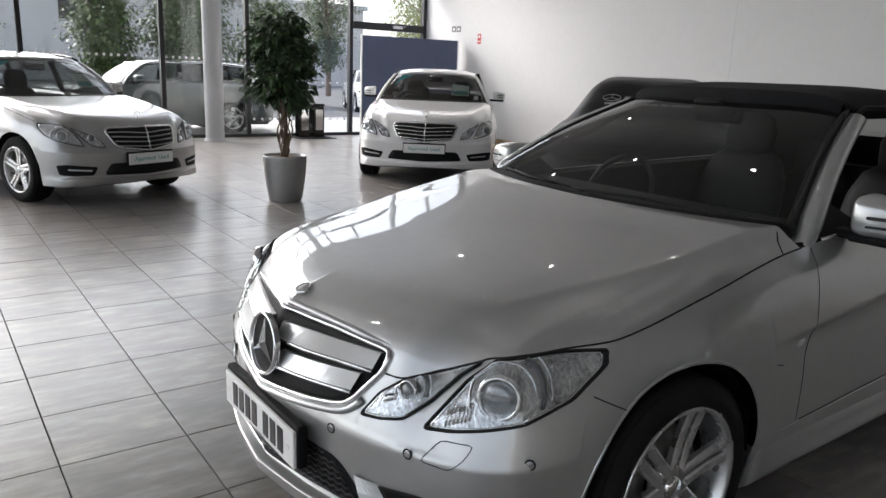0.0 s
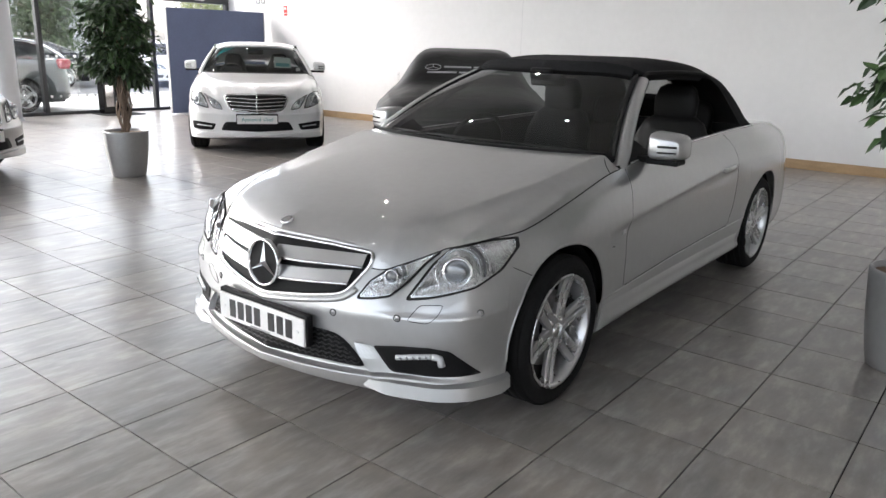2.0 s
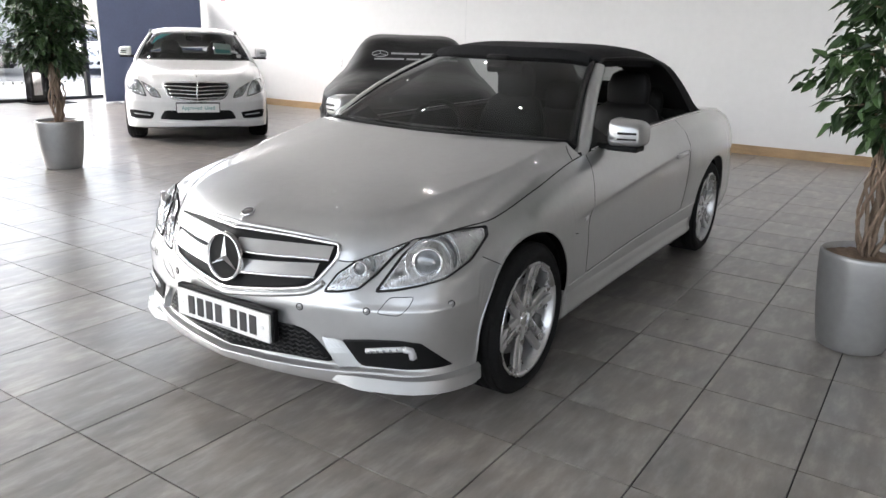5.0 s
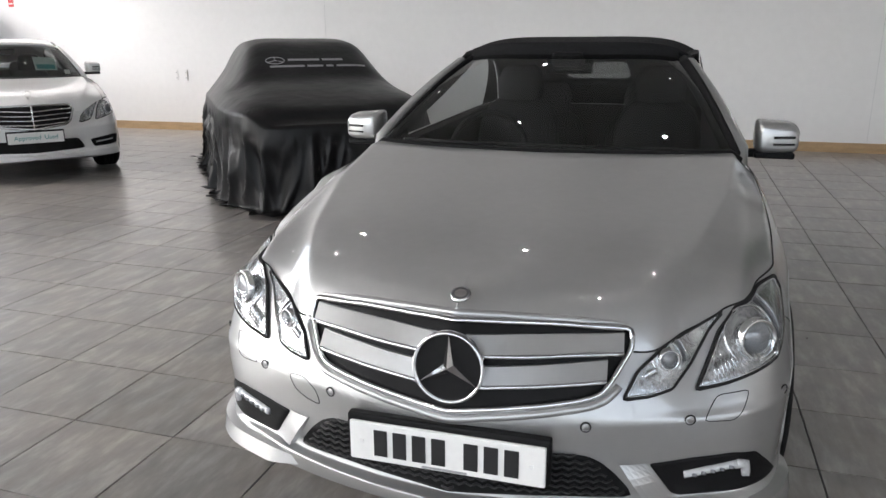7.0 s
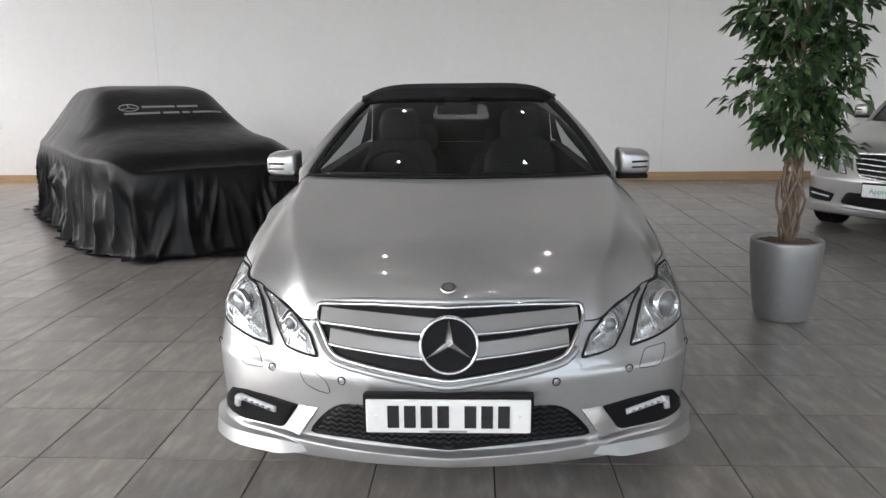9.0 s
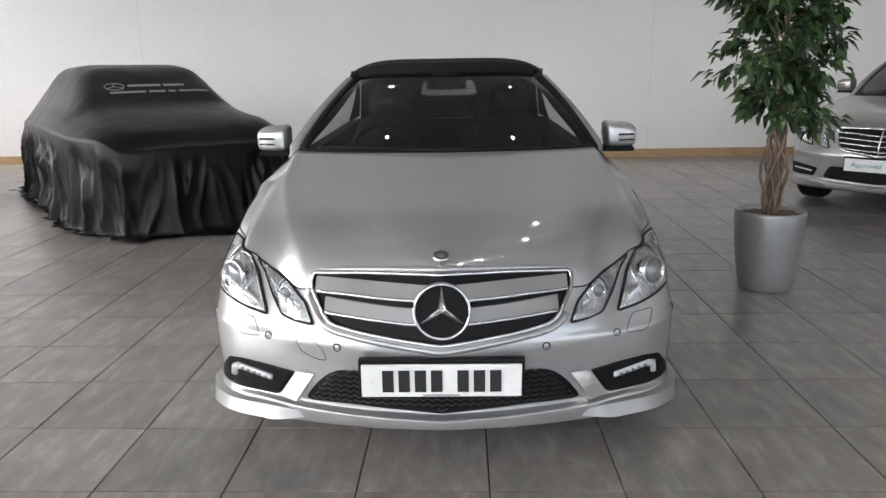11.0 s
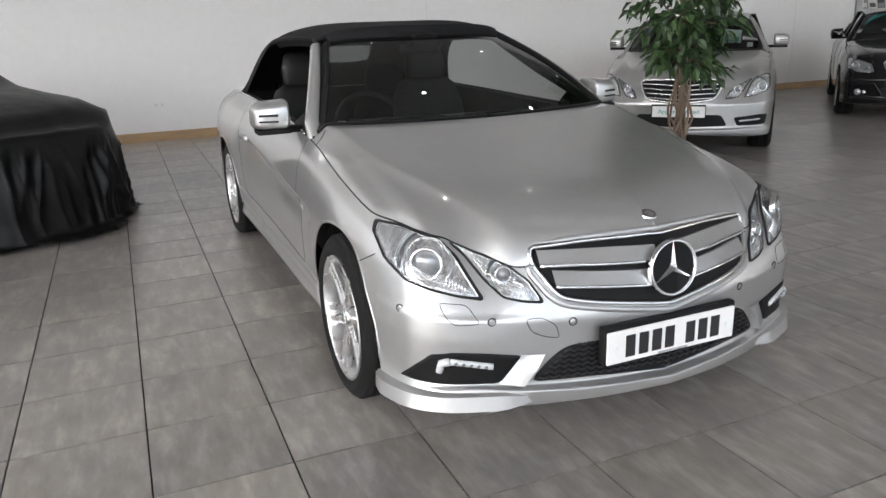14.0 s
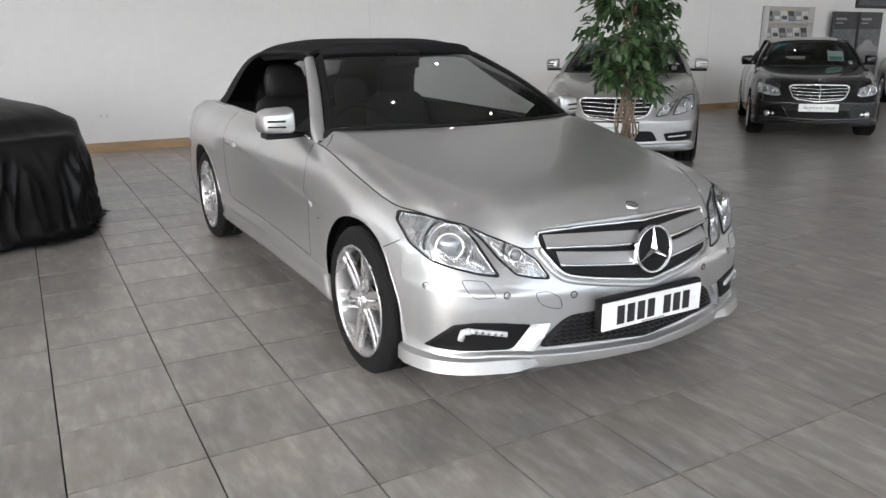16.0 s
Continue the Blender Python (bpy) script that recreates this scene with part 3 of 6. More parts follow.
        grid[:, :, 2] = crown(x, y) - (crown(xe, y) - ze) * share
        grid[:, 0, 2] = edge[:, 2]
        z = grid[:, :, 2]
        z[1:-1, 1:] = 0.25 * z[:-2, 1:] + 0.5 * z[1:-1, 1:] + 0.25 * z[2:, 1:]
        z[:, 1:-1] = 0.25 * z[:, :-2] + 0.5 * z[:, 1:-1] + 0.25 * z[:, 2:]
        rows = [[tuple(float(c) for c in q) for q in row] for row in grid]
        self.hood_end = rows[-1]
        return sheet([x[::-1] for x in rows])

    def deck(self, y_from, y_mid, r=10):
        s = int(np.argmax((self.top[:, 1] > y_from) & (np.arange(self.n) > self.cowl)))
        rows = []
        for i in range(s, self.n):
            f = (i - s) / (self.n - 1 - s)
            t, yc = self.top[i], y_mid + (self.top[-1, 1] - y_mid) * f
            zc = max(self.top[-1, 2], t[2]) + 0.03 * (1 - f)
            rows.append([(t[0] * q, yc + (t[1] - yc) * q**2, zc + (t[2] - zc) * q**2.4) for q in [k / (r - 1) for k in range(r)]])
        return sheet(rows)

    def roof(self, y0, y1, n=30, r=14, bow0=0.13, bow1=-0.12):
        rows = []
        for i in range(n):
            f = i / (n - 1)
            y = y0 + (y1 - y0) * f
            rl, zc = self.rail_at(y), self.crest_at(y)
            bow = bow0 * (1 - f) ** 3 + bow1 * f**3
            rows.append([(rl[0] * q, y - bow * (1 - q * q), zc + (rl[2] - zc) * q**self.square) for q in [1 - k / (r - 1) for k in range(r)]])
        self.roof_front, self.roof_back = rows[0], rows[-1]
        return sheet([x[::-1] for x in rows])


def weld(*lumps):
    v, f = merge(*lumps)
    bm = bmesh.new()
    vs = [bm.verts.new(p) for p in v]
    for q in f:
        try:
            bm.faces.new([vs[i] for i in q])
        except ValueError:
            pass
    bmesh.ops.remove_doubles(bm, verts=bm.verts, dist=0.0004)
    bmesh.ops.recalc_face_normals(bm, faces=bm.faces)
    return bm


def both(lump):
    return lump, mirrored(*lump)


def outline(poly, corner=0.02, step=0.02):
    """A closed polygon in 3D with rounded corners and even steps."""
    p = [Vector(v) for v in poly]
    out = []
    for i in range(len(p)):
        a, b, c = p[i - 1], p[i], p[(i + 1) % len(p)]
        r = min(corner, (a - b).length * 0.4, (c - b).length * 0.4)
        s, e = b + (a - b).normalized() * r, b + (c - b).normalized() * r
        out += [s, s * 0.25 + b * 0.5 + e * 0.25, e]
    fine = []
    for a, b in zip(out, out[1:] + out[:1]):
        k = max(1, int((b - a).length / step))
        fine += [a.lerp(b, j / k) for j in range(k)]
    return fine


class Skin:
    """Lays pieces onto a car's shell."""

    def __init__(self, mesh_object):
        me = mesh_object.data
        self.tree = BVHTree.FromPolygons([v.co.copy() for v in me.vertices], [tuple(q.vertices) for q in me.polygons])

    def drop(self, v, way, lift=0.0):
        d = Vector(way).normalized()
        hit, nor, _, _ = self.tree.ray_cast(Vector(v) - d * 1.2, d)
        if hit is None:
            hit, nor, _, _ = self.tree.find_nearest(Vector(v))
        if nor.dot(d) > 0:
            nor = -nor
        return hit + nor * lift

    def patch(self, poly, way, lift=0.003, bulge=0.0, corner=0.02, rings=7, skirt=0.012):
        edge = outline(poly, corner)
        mid = sum(edge, Vector()) / len(edge)
        rows = [[self.drop(v, way, -skirt) for v in edge]]
        for k in range(rings):
            s = 1 - k / rings
            rows.append([self.drop(mid + (v - mid) * s, way, lift + bulge * (1 - s * s) ** 0.7) for v in edge])
        n = len(edge)
        verts = [v for r in rows for v in r] + [self.drop(mid, way, lift + bulge)]
        faces = [(i * n + k, i * n + (k + 1) % n, (i + 1) * n + (k + 1) % n, (i + 1) * n + k) for i in range(rings) for k in range(n)]
        faces += [(rings * n + k, rings * n + (k + 1) % n, (rings + 1) * n) for k in range(n)]
        return verts, faces

    def rim(self, poly, way, radius=0.004, lift=0.003, corner=0.02):
        return tube([self.drop(v, way, lift) for v in outline(poly, corner)], radius, True, 6)

    def line(self, pts, way, radius=0.002, lift=0.0, step=0.025):
        p = [Vector(v) for v in pts]
        fine = []
        for a, b in zip(p, p[1:]):
            k = max(1, int((b - a).length / step))
            fine += [a.lerp(b, j / k) for j in range(k)]
        fine.append(p[-1])
        return tube([self.drop(v, way, lift) for v in fine], radius, False, 5)


def flip(w, s):
    return (w[0] * s, w[1], w[2])


def make_wheel(name, spokes, parent, at, s, rim_r=0.246, tyre_r=0.324, twin=True):
    """A wheel on the side s of the car, its parts under one empty."""
    w = new(name)
    w.parent = parent
    w.matrix_basis = pose(at[0], at[1], at[2], 0, 0, 0 if s > 0 else 180)
    half = 0.115
    r, t = rim_r, tyre_r
    tread = [(r - 0.004, -half + 0.01), (r + 0.02, -half), (t - 0.035, -half - 0.004), (t - 0.012, -half + 0.012), (t - 0.003, -half + 0.035)]
    for g in range(4):
        y = -half + 0.045 + g * 0.042
        tread += [(t, y), (t, y + 0.032), (t - 0.007, y + 0.034), (t - 0.007, y + 0.040)]
    tread += [(t - 0.003, half - 0.035), (t - 0.012, half - 0.012), (t - 0.035, half + 0.004), (r + 0.02, half), (r - 0.004, half - 0.01)]
    link_mesh("tyre", *lathe(tread, 56, "x"), M_RUBBER, w)
    link_mesh("rim", *lathe([(r - 0.004, half - 0.012), (r + 0.002, half - 0.003), (r - 0.008, half - 0.001), (r - 0.016, half - 0.01), (r - 0.02, half - 0.05), (r - 0.03, 0.0), (r - 0.03, -half)], 56, "x"), M_ALLOY, w)
    link_mesh("brake_disc", *lathe([(0.06, 0.035), (0.165, 0.035), (0.165, 0.01)], 40, "x"), M_DISC, w)
    link_mesh("backing", *lathe([(0.0, 0.02), (r - 0.026, 0.02)], 32, "x"), M_DARKTRIM, w)
    for k in range(spokes):
        lumps = []
        a0 = 2 * math.pi * k / spokes + 0.26
        for off in ((-0.0205, 0.0205) if twin else (0.0,)):
            rows = []
            for j in range(7):
                f = j / 6
                rr = 0.04 + (r - 0.052) * f
                wd = (0.0158 if twin else 0.03) * (1.0 + 0.12 * f)
                x = half - 0.026 + 0.012 * f - 0.006 * math.sin(math.pi * f)
                shift = off * (0.95 + 0.2 * f)
                ring = []
                for dx, dt in ((-0.02, -wd), (-0.004, -wd), (0, -wd * 0.6), (0, wd * 0.6), (-0.004, wd), (-0.02, wd)):
                    ct, st = math.cos(a0), math.sin(a0)
                    tt = shift + dt
                    ring.append((x + dx, ct * rr - st * tt, st * rr + ct * tt))
                rows.append(ring)
            lumps.append(sheet(rows))
        link_mesh("spoke", *merge(*lumps), M_ALLOY, w, smooth=False)
    link_mesh("hub", *lathe([(0.075, half - 0.06), (0.07, half - 0.034), (0.05, half - 0.03), (0.034, half - 0.03)], 32, "x"), M_ALLOY, w)
    link_mesh("hub_cap", *lathe([(0.034, half - 0.032), (0.03, half - 0.022), (0.0, half - 0.02)], 24, "x"), M_CHROME, w)
    for k in range(5):
        a = 2 * math.pi * k / 5
        link_mesh("bolt", *lathe([(0.0, half - 0.024), (0.009, half - 0.025), (0.01, half - 0.034)], 8, "x", (0, 0.053 * math.cos(a), 0.053 * math.sin(a))), M_DISC, w)
    return w


def badge(parent, m, r, star=True):
    """A chrome ring with a black disc and three tapering bars."""
    b = link_mesh("badge", *lathe([(r * 0.88, -0.004), (r * 0.9, 0.006), (r * 0.96, 0.01), (r, 0.004), (r, -0.01)], 40), M_CHROME, parent, "chrome ring badge")
    b.matrix_basis = m
    link_mesh("disc", *lathe([(0.0, 0.0), (r * 0.89, -0.002)], 40), M_DARKTRIM, b, "black disc")
    v, f = [], []
    for k in range(3):
        a = math.pi / 2 + k * 2 * math.pi / 3
        c, s = math.cos(a), math.sin(a)
        n = len(v)
        w = r * 0.15
        v += [(c * r * 0.9, s * r * 0.9, 0.003), (-s * w, c * w, 0.002), (s * w, -c * w, 0.002), (0, 0, 0.19 * r)]
        f += [(n, n + 1, n + 3), (n, n + 3, n + 2)]
    link_mesh("star", v, f, M_CHROME, b, smooth=False)
    return b


def seat(parent, x, y, back=0.62):
    """A leather seat whose back narrows into the headrest."""
    s = new("seat")
    s.parent = parent
    s.matrix_basis = pose(x, y, 0)
    part("cushion", box((0.5, 0.52, 0.16), (0, 0, 0.45), 0.05, seg=3), M_LEATHER, s, smooth=True)

    def loft(sections, n=28):
        v, f = [], []
        for z, w, d, yy in sections:
            for k in range(n):
                a = 2 * math.pi * k / n
                c, q = math.cos(a), math.sin(a)
                v.append((math.copysign(abs(c) ** 0.55, c) * w, yy + math.copysign(abs(q) ** 0.7, q) * d, z))
        for i in range(len(sections) - 1):
            f += [(i * n + k, i * n + (k + 1) % n, (i + 1) * n + (k + 1) % n, (i + 1) * n + k) for k in range(n)]
        return v, f + [tuple(range(n))[::-1], tuple(range((len(sections) - 1) * n, len(sections) * n))]

    h = 0.52 + back
    link_mesh("backrest", *loft([(0.48, 0.2, 0.05, 0.24), (0.56, 0.245, 0.075, 0.25), (0.5 + back * 0.5, 0.26, 0.08, 0.29), (h - 0.14, 0.25, 0.075, 0.33), (h - 0.03, 0.2, 0.06, 0.35), (h + 0.01, 0.14, 0.04, 0.355)]), M_LEATHER, s)
    link_mesh("headrest", *loft([(h - 0.03, 0.1, 0.035, 0.355), (h + 0.02, 0.14, 0.05, 0.355), (h + 0.12, 0.145, 0.055, 0.36), (h + 0.19, 0.12, 0.045, 0.37), (h + 0.215, 0.08, 0.02, 0.375)]), M_LEATHER, s)
    return s


def make_mirror(parent, s, x, y, z, material):
    m = new("wing_mirror")
    m.parent = parent
    m.matrix_basis = Matrix.Translation((s * x, y, z)) @ Matrix.Diagonal((s * 0.82, 1.4, 1, 1))
    v, f = [], []
    prof = [(-0.06, 0.55), (-0.055, 0.75), (-0.035, 0.92), (0.0, 0.99), (0.03, 1.0), (0.05, 0.97), (0.052, 0.93)]
    n = 26
    for yy, k in prof:
        for j in range(n):
            a = 2 * math.pi * j / n
            ca, sa = math.cos(a), math.sin(a)
            q = 0.4
            px = abs(ca) ** q * (1 if ca > 0 else -1) * 0.105 * (0.5 + 0.5 * k) + 0.006
            pz = abs(sa) ** q * (1 if sa > 0 else -1) * (0.066 - 0.012 * ca) * k
            v.append((px, yy + (0.16 * max(0.0, px - 0.02) + 1.6 * max(0.0, px - 0.02) ** 2) * (0.052 - yy) / 0.112, pz + 0.012 * (1 - ca) * 0.5))
    for i in range(len(prof) - 1):
        for j in range(n):
            f.append((i * n + j, i * n + (j + 1) % n, (i + 1) * n + (j + 1) % n, (i + 1) * n + j))
    f.append(tuple(range(n))[::-1])
    link_mesh("housing", v, f, material, m)
    link_mesh("mirror_glass", [(-0.09, 0.047, -0.05), (0.095, 0.047, -0.045), (0.095, 0.047, 0.05), (-0.09, 0.047, 0.06)], [(0, 1, 2, 3)], M_CHROME, m)
    part("base", box((0.19, 0.085, 0.026), (-0.005, 0.0, -0.066), 0.008), M_DARKTRIM, m, "black lower cover")
    part("arm", box((0.14, 0.06, 0.03), (-0.14, 0.01, -0.065), 0.01), M_DARKTRIM, m)
    part("indicator", box((0.105, 0.008, 0.011), (0.03, -0.054, 0.012), 0.002, turn=Matrix.Rotation(radians(12), 4, "Z")), M_GLOSSBLACK, m)
    part("indicator", box((0.105, 0.008, 0.008), (0.03, -0.054, -0.016), 0.002, turn=Matrix.Rotation(radians(12), 4, "Z")), M_GLOSSBLACK, m)
    return m


FOG = [(0.503, 0.09, 0.384), (0.56, 0.118, 0.297), (0.58, 0.126, 0.288), (0.70, 0.17, 0.287), (0.838, 0.31, 0.29), (0.805, 0.255, 0.345), (0.765, 0.215, 0.392), (0.705, 0.17, 0.403), (0.6, 0.12, 0.397)]
OUTER_LAMP = [(0.80, 0.58, 0.761), (0.74, 0.45, 0.759), (0.684, 0.325, 0.746), (0.648, 0.258, 0.691), (0.596, 0.168, 0.566), (0.664, 0.2, 0.578), (0.741, 0.246, 0.6), (0.80, 0.313, 0.622), (0.832, 0.43, 0.668), (0.832, 0.54, 0.735)]
INNER_LAMP = [(0.655, 0.298, 0.734), (0.57, 0.235, 0.69), (0.504, 0.178, 0.661), (0.455, 0.13, 0.615), (0.425, 0.091, 0.553), (0.482, 0.115, 0.559), (0.540, 0.142, 0.573), (0.585, 0.189, 0.625), (0.625, 0.243, 0.694)]


def inside(q, pts, u, v):
    """Whether q lies within the outline pts, seen along the plane of u and v."""
    a, n, odd = [(p.dot(u), p.dot(v)) for p in map(Vector, pts)], len(pts), False
    x, y = Vector(q).dot(u), Vector(q).dot(v)
    for i in range(n):
        (x0, y0), (x1, y1) = a[i - 1], a[i]
        if (y0 > y) != (y1 > y) and x < x0 + (y - y0) * (x1 - x0) / (y1 - y0):
            odd = not odd
    return odd


def lamp(car, skin, poly, way, s, name, projector, k=(1, 1, 1), simple=False):
    pts = [(x * k[0] * s, y * k[1], z * k[2]) for x, y, z in poly]
    w = flip(way, s)
    base = link_mesh(name, *skin.patch(pts, w, 0.003, corner=0.01), M_REFLECTOR, car, "clear glass headlight")
    link_mesh("seal", *skin.rim(pts, w, 0.0044, 0.004, corner=0.01), M_GAP, base, "black rubber seal")
    for (cx, cy, cz), r in projector:
        c = skin.drop((cx * k[0] * s, cy * k[1], cz * k[2]), w, 0.008)
        q = Vector(w).normalized()
        m = Matrix.Translation(c) @ (-q).to_track_quat("Z", "Y").to_matrix().to_4x4()
        ring = link_mesh("projector", *lathe([(r * 1.25, -0.006), (r * 1.22, 0.012), (r * 1.05, 0.014), (r * 0.98, 0.003)], 28), M_CHROME, base)
        ring.matrix_basis = m
        lens = link_mesh("lens", *lathe([(r, 0.0), (r * 0.9, 0.008), (r * 0.6, 0.015), (r * 0.2, 0.018), (0, 0.018)], 24), M_LENS, base)
        lens.matrix_basis = m
    # bright arcs round the bowl, a dark brow and small flutes inside the lamp
    mid = sum((Vector(v) for v in pts), Vector()) / len(pts)
    link_mesh("bezel", *skin.rim([tuple(mid + (Vector(v) - mid) * 0.93) for v in pts], w, 0.0028, 0.004, corner=0.01), M_CHROME, base)
    across = Vector(w).cross(Vector((0, 0, 1))).normalized()
    rise = across.cross(Vector(w)).normalized()
    if rise[2] < 0:
        rise = -rise
    out = across if across[0] * s > 0 else -across
    for (cx, cy, cz), r in projector[:1]:
        c = Vector((cx * k[0] * s, cy * k[1], cz * k[2]))
        for rad, thick, a0, a1, m_ in ((1.75, 0.0035, -40, 215, M_CHROME), (2.15, 0.006, -10, 150, M_LAMPDARK), (2.5, 0.003, 0, 120, M_CHROME)):
            arc = [c + (out * math.cos(a) + rise * math.sin(a)) * r * rad for a in np.linspace(radians(a0), radians(a1), 22)]
            arc = [q for q in arc if inside(q, pts, out, rise)]
            if len(arc) > 3:
                link_mesh("bowl_ring", *tube([skin.drop(tuple(q), w, 0.005) for q in arc], thick, False, 6), m_, base)
        for j in range(7):
            a = c - out * r * (1.45 + 0.22 * j) - rise * r * (0.5 + 0.1 * j)
            bar = [q for q in (a, a - rise * r * 0.4, a - rise * r * 0.9) if inside(q, pts, out, rise)]
            if len(bar) == 3:
                link_mesh("flute", *tube([skin.drop(tuple(q), w, 0.005) for q in bar], 0.0028, False, 5), M_CHROME, base)
    cover = link_mesh("cover", *skin.patch(pts, w, 0.006, 0.018, corner=0.01), M_LAMPGLASS, base, "clear moulded cover")
    cover.visible_shadow = False
    return base


def number_board(car, skin, z, w=0.52, h=0.111, y=-0.02, dealer=True):
    """The front plate; lettering as plain bars, or the dealer's two words."""
    b = part("number_plate", box((w, 0.012, h), (0, y, z), 0.004), M_PLATE, car, "white front plate")
    part("plate_holder", box((w + 0.02, 0.03, h + 0.016), (0, y + 0.019, z + 0.008), 0.006), M_DARKTRIM, b)
    if dealer:
        for text, x in (("Approved", -0.077), ("Used", 0.142)):
            words(text, 0.062, M_TEAL, b, Matrix.Translation((x, y - 0.0075, z)) @ pose(0, 0, 0, 90, 0, 0), "teal lettering")
    else:
        x = -0.173
        for k in range(7):
            if k == 4:
                x += 0.033
            part("bar", box((0.037, 0.003, 0.075), (x, y - 0.007, z), 0.001), M_INK, b)
            x += 0.0525
        part("bar", box((0.12, 0.002, 0.006), (0.0, y - 0.0065, z - 0.049)), M_GREYPRINT, b)
        for sx in (-0.225, 0.225):
            part("screw_cap", box((0.011, 0.004, 0.011), (sx, y - 0.007, z), 0.001), M_WHITE, b)
    return b


def cabin(car, g, material, paint_m, y_a, y_roof0, y_roof1, soft):
    """Roof, screens, side glass, pillars and a dark interior."""
    shell = weld(*both(g.roof(y_roof0, y_roof1, *((76, 34) if soft else (30, 14)))))
    if soft:
        # the glass rear window is let into the cloth
        def rear(q, y):
            rl, zc, f = g.rail_at(y), g.crest_at(y), (y - y_roof0) / (y_roof1 - y_roof0)
            p = abs(q)
            return Vector((rl[0] * q, y - (0.13 * (1 - f) ** 3 - 0.12 * f**3) * (1 - q * q), zc + (rl[2] - zc) * p**g.square))

        y_hi, y_lo = 3.41, 3.62
        half = lambda v: 0.3 + 0.05 * v
        edge_of = lambda t: (math.copysign(abs(math.cos(t)) ** 0.35, math.cos(t)), math.copysign(abs(math.sin(t)) ** 0.35, math.sin(t)))
        to_skin = lambda u, w: rear(u * half((w + 1) / 2), y_hi + (y_lo - y_hi) * (w + 1) / 2)
        gone = []
        for face in shell.faces:
            c = face.calc_center_median()
            f = (c[1] - y_roof0) / (y_roof1 - y_roof0)
            if f < 0.6:
                continue
            y, q = c[1], 0.0
            for _ in range(12):
                q = c[0] / g.rail_at(y)[0]
                f = (y - y_roof0) / (y_roof1 - y_roof0)
                y = c[1] + (0.13 * (1 - f) ** 3 - 0.12 * f**3) * (1 - q * q)
            w = (y - y_hi) / (y_lo - y_hi) * 2 - 1
            u = q / half((w + 1) / 2)
            if abs(u) ** 5.7 + abs(w) ** 5.7 < 1:
                gone.append(face)
        bmesh.ops.delete(shell, geom=gone, context="FACES")
    roof = part("soft_top" if soft else "roof", shell, material, car, "black cloth folding roof" if soft else "", smooth=True)
    if soft:
        roof.modifiers.new("thick", "SOLIDIFY").thickness = 0.02
        around = [edge_of(t) for t in np.linspace(0, 2 * math.pi, 97)[:-1]]
        link_mesh("rear_window_seal", *tube([tuple(to_skin(u, w)) for u, w in around], 0.016, True, 8), M_DARKTRIM, car, "black rubber seal of the rear window")
        pane = link_mesh("rear_window", *sheet([[tuple(to_skin(-1 + 2 * i / 20, -1 + 2 * j / 10) - Vector((0, 0.004, 0.004))) for i in range(21)] for j in range(11)]), M_REARGLASS, car, "grey tinted glass rear window")
        pane.visible_shadow = False
    base = [Vector(v) for v in g.hood_end]
    xb = base[0][0]
    front = [Vector(v) for v in g.roof_front]
    # windscreen, from the end of the bonnet to the front of the roof
    nq, nr = 22, 16
    rows = []
    for j in range(nr):
        f = j / (nr - 1)
        row = []
        for k in range(nq):
            q = 0.95 * (1 - k / (nq - 1))
            yb = np.interp(q * xb, [v[0] for v in base[::-1]], [v[1] for v in base[::-1]]) + 0.045
            zb = np.interp(q * xb, [v[0] for v in base[::-1]], [v[2] for v in base[::-1]]) + 0.0
            xt = front[0][0] * q * 1.02
            yt = np.interp(xt, [v[0] for v in front[::-1]], [v[1] for v in front[::-1]])
            zt = np.interp(xt, [v[0] for v in front[::-1]], [v[2] for v in front[::-1]]) - 0.004
            if soft:
                yt, zt = yt - 0.034, zt - 0.046 * (1 - 0.4 * q**4)
            b = 0.022 * math.sin(math.pi * f)
            row.append((q * xb * (1 - f) + xt * f, yb * (1 - f) + yt * f - b, zb * (1 - f) + zt * f + b))
        rows.append(row)
    edge = [r[0] for r in rows]
    ws = part("windscreen", weld(*both(sheet([r[::-1] for r in rows]))), M_CARGLASS, car, "dark reflective windscreen", smooth=True)
    ws.visible_shadow = False
    # black band round the screen
    low = [v for v in rows[0]] + [(-v[0], v[1], v[2]) for v in rows[0][::-1]]
    link_mesh("cowl", *tube([(v[0], v[1] - 0.028, v[2] - 0.012) for v in low], 0.03, False, 6, 0.5), M_DARKTRIM, car, "black scuttle panel")
    head = [v for v in rows[-1]] + [(-v[0], v[1], v[2]) for v in rows[-1][::-1]]
    if soft:
        full = front + [Vector((-v[0], v[1], v[2])) for v in front[::-1]]
        brow = []
        for v in head:
            t = min(full, key=lambda u: abs(u[0] - v[0] * 0.945 * front[0][0] / head[0][0]))
            a, b = Vector(v) + Vector((0, -0.006, -0.022)), Vector((t[0], t[1], t[2] + 0.004))
            brow.append([a, a.lerp(b, 0.15) + Vector((0, -0.006, 0.006)), a.lerp(b, 0.55) + Vector((0, -0.01, 0.012)), a.lerp(b, 0.9) + Vector((0, -0.006, 0.008)), b + Vector((0, 0.03, 0.002))])
        link_mesh("header", *sheet(brow[1:-1]), M_SOFTTOP, car, "black front rail of the folded-up roof")
    else:
        link_mesh("header", *tube([(v[0], v[1] - 0.02, v[2] - 0.02) for v in head], 0.03, False, 8, 0.5), paint_m, car)
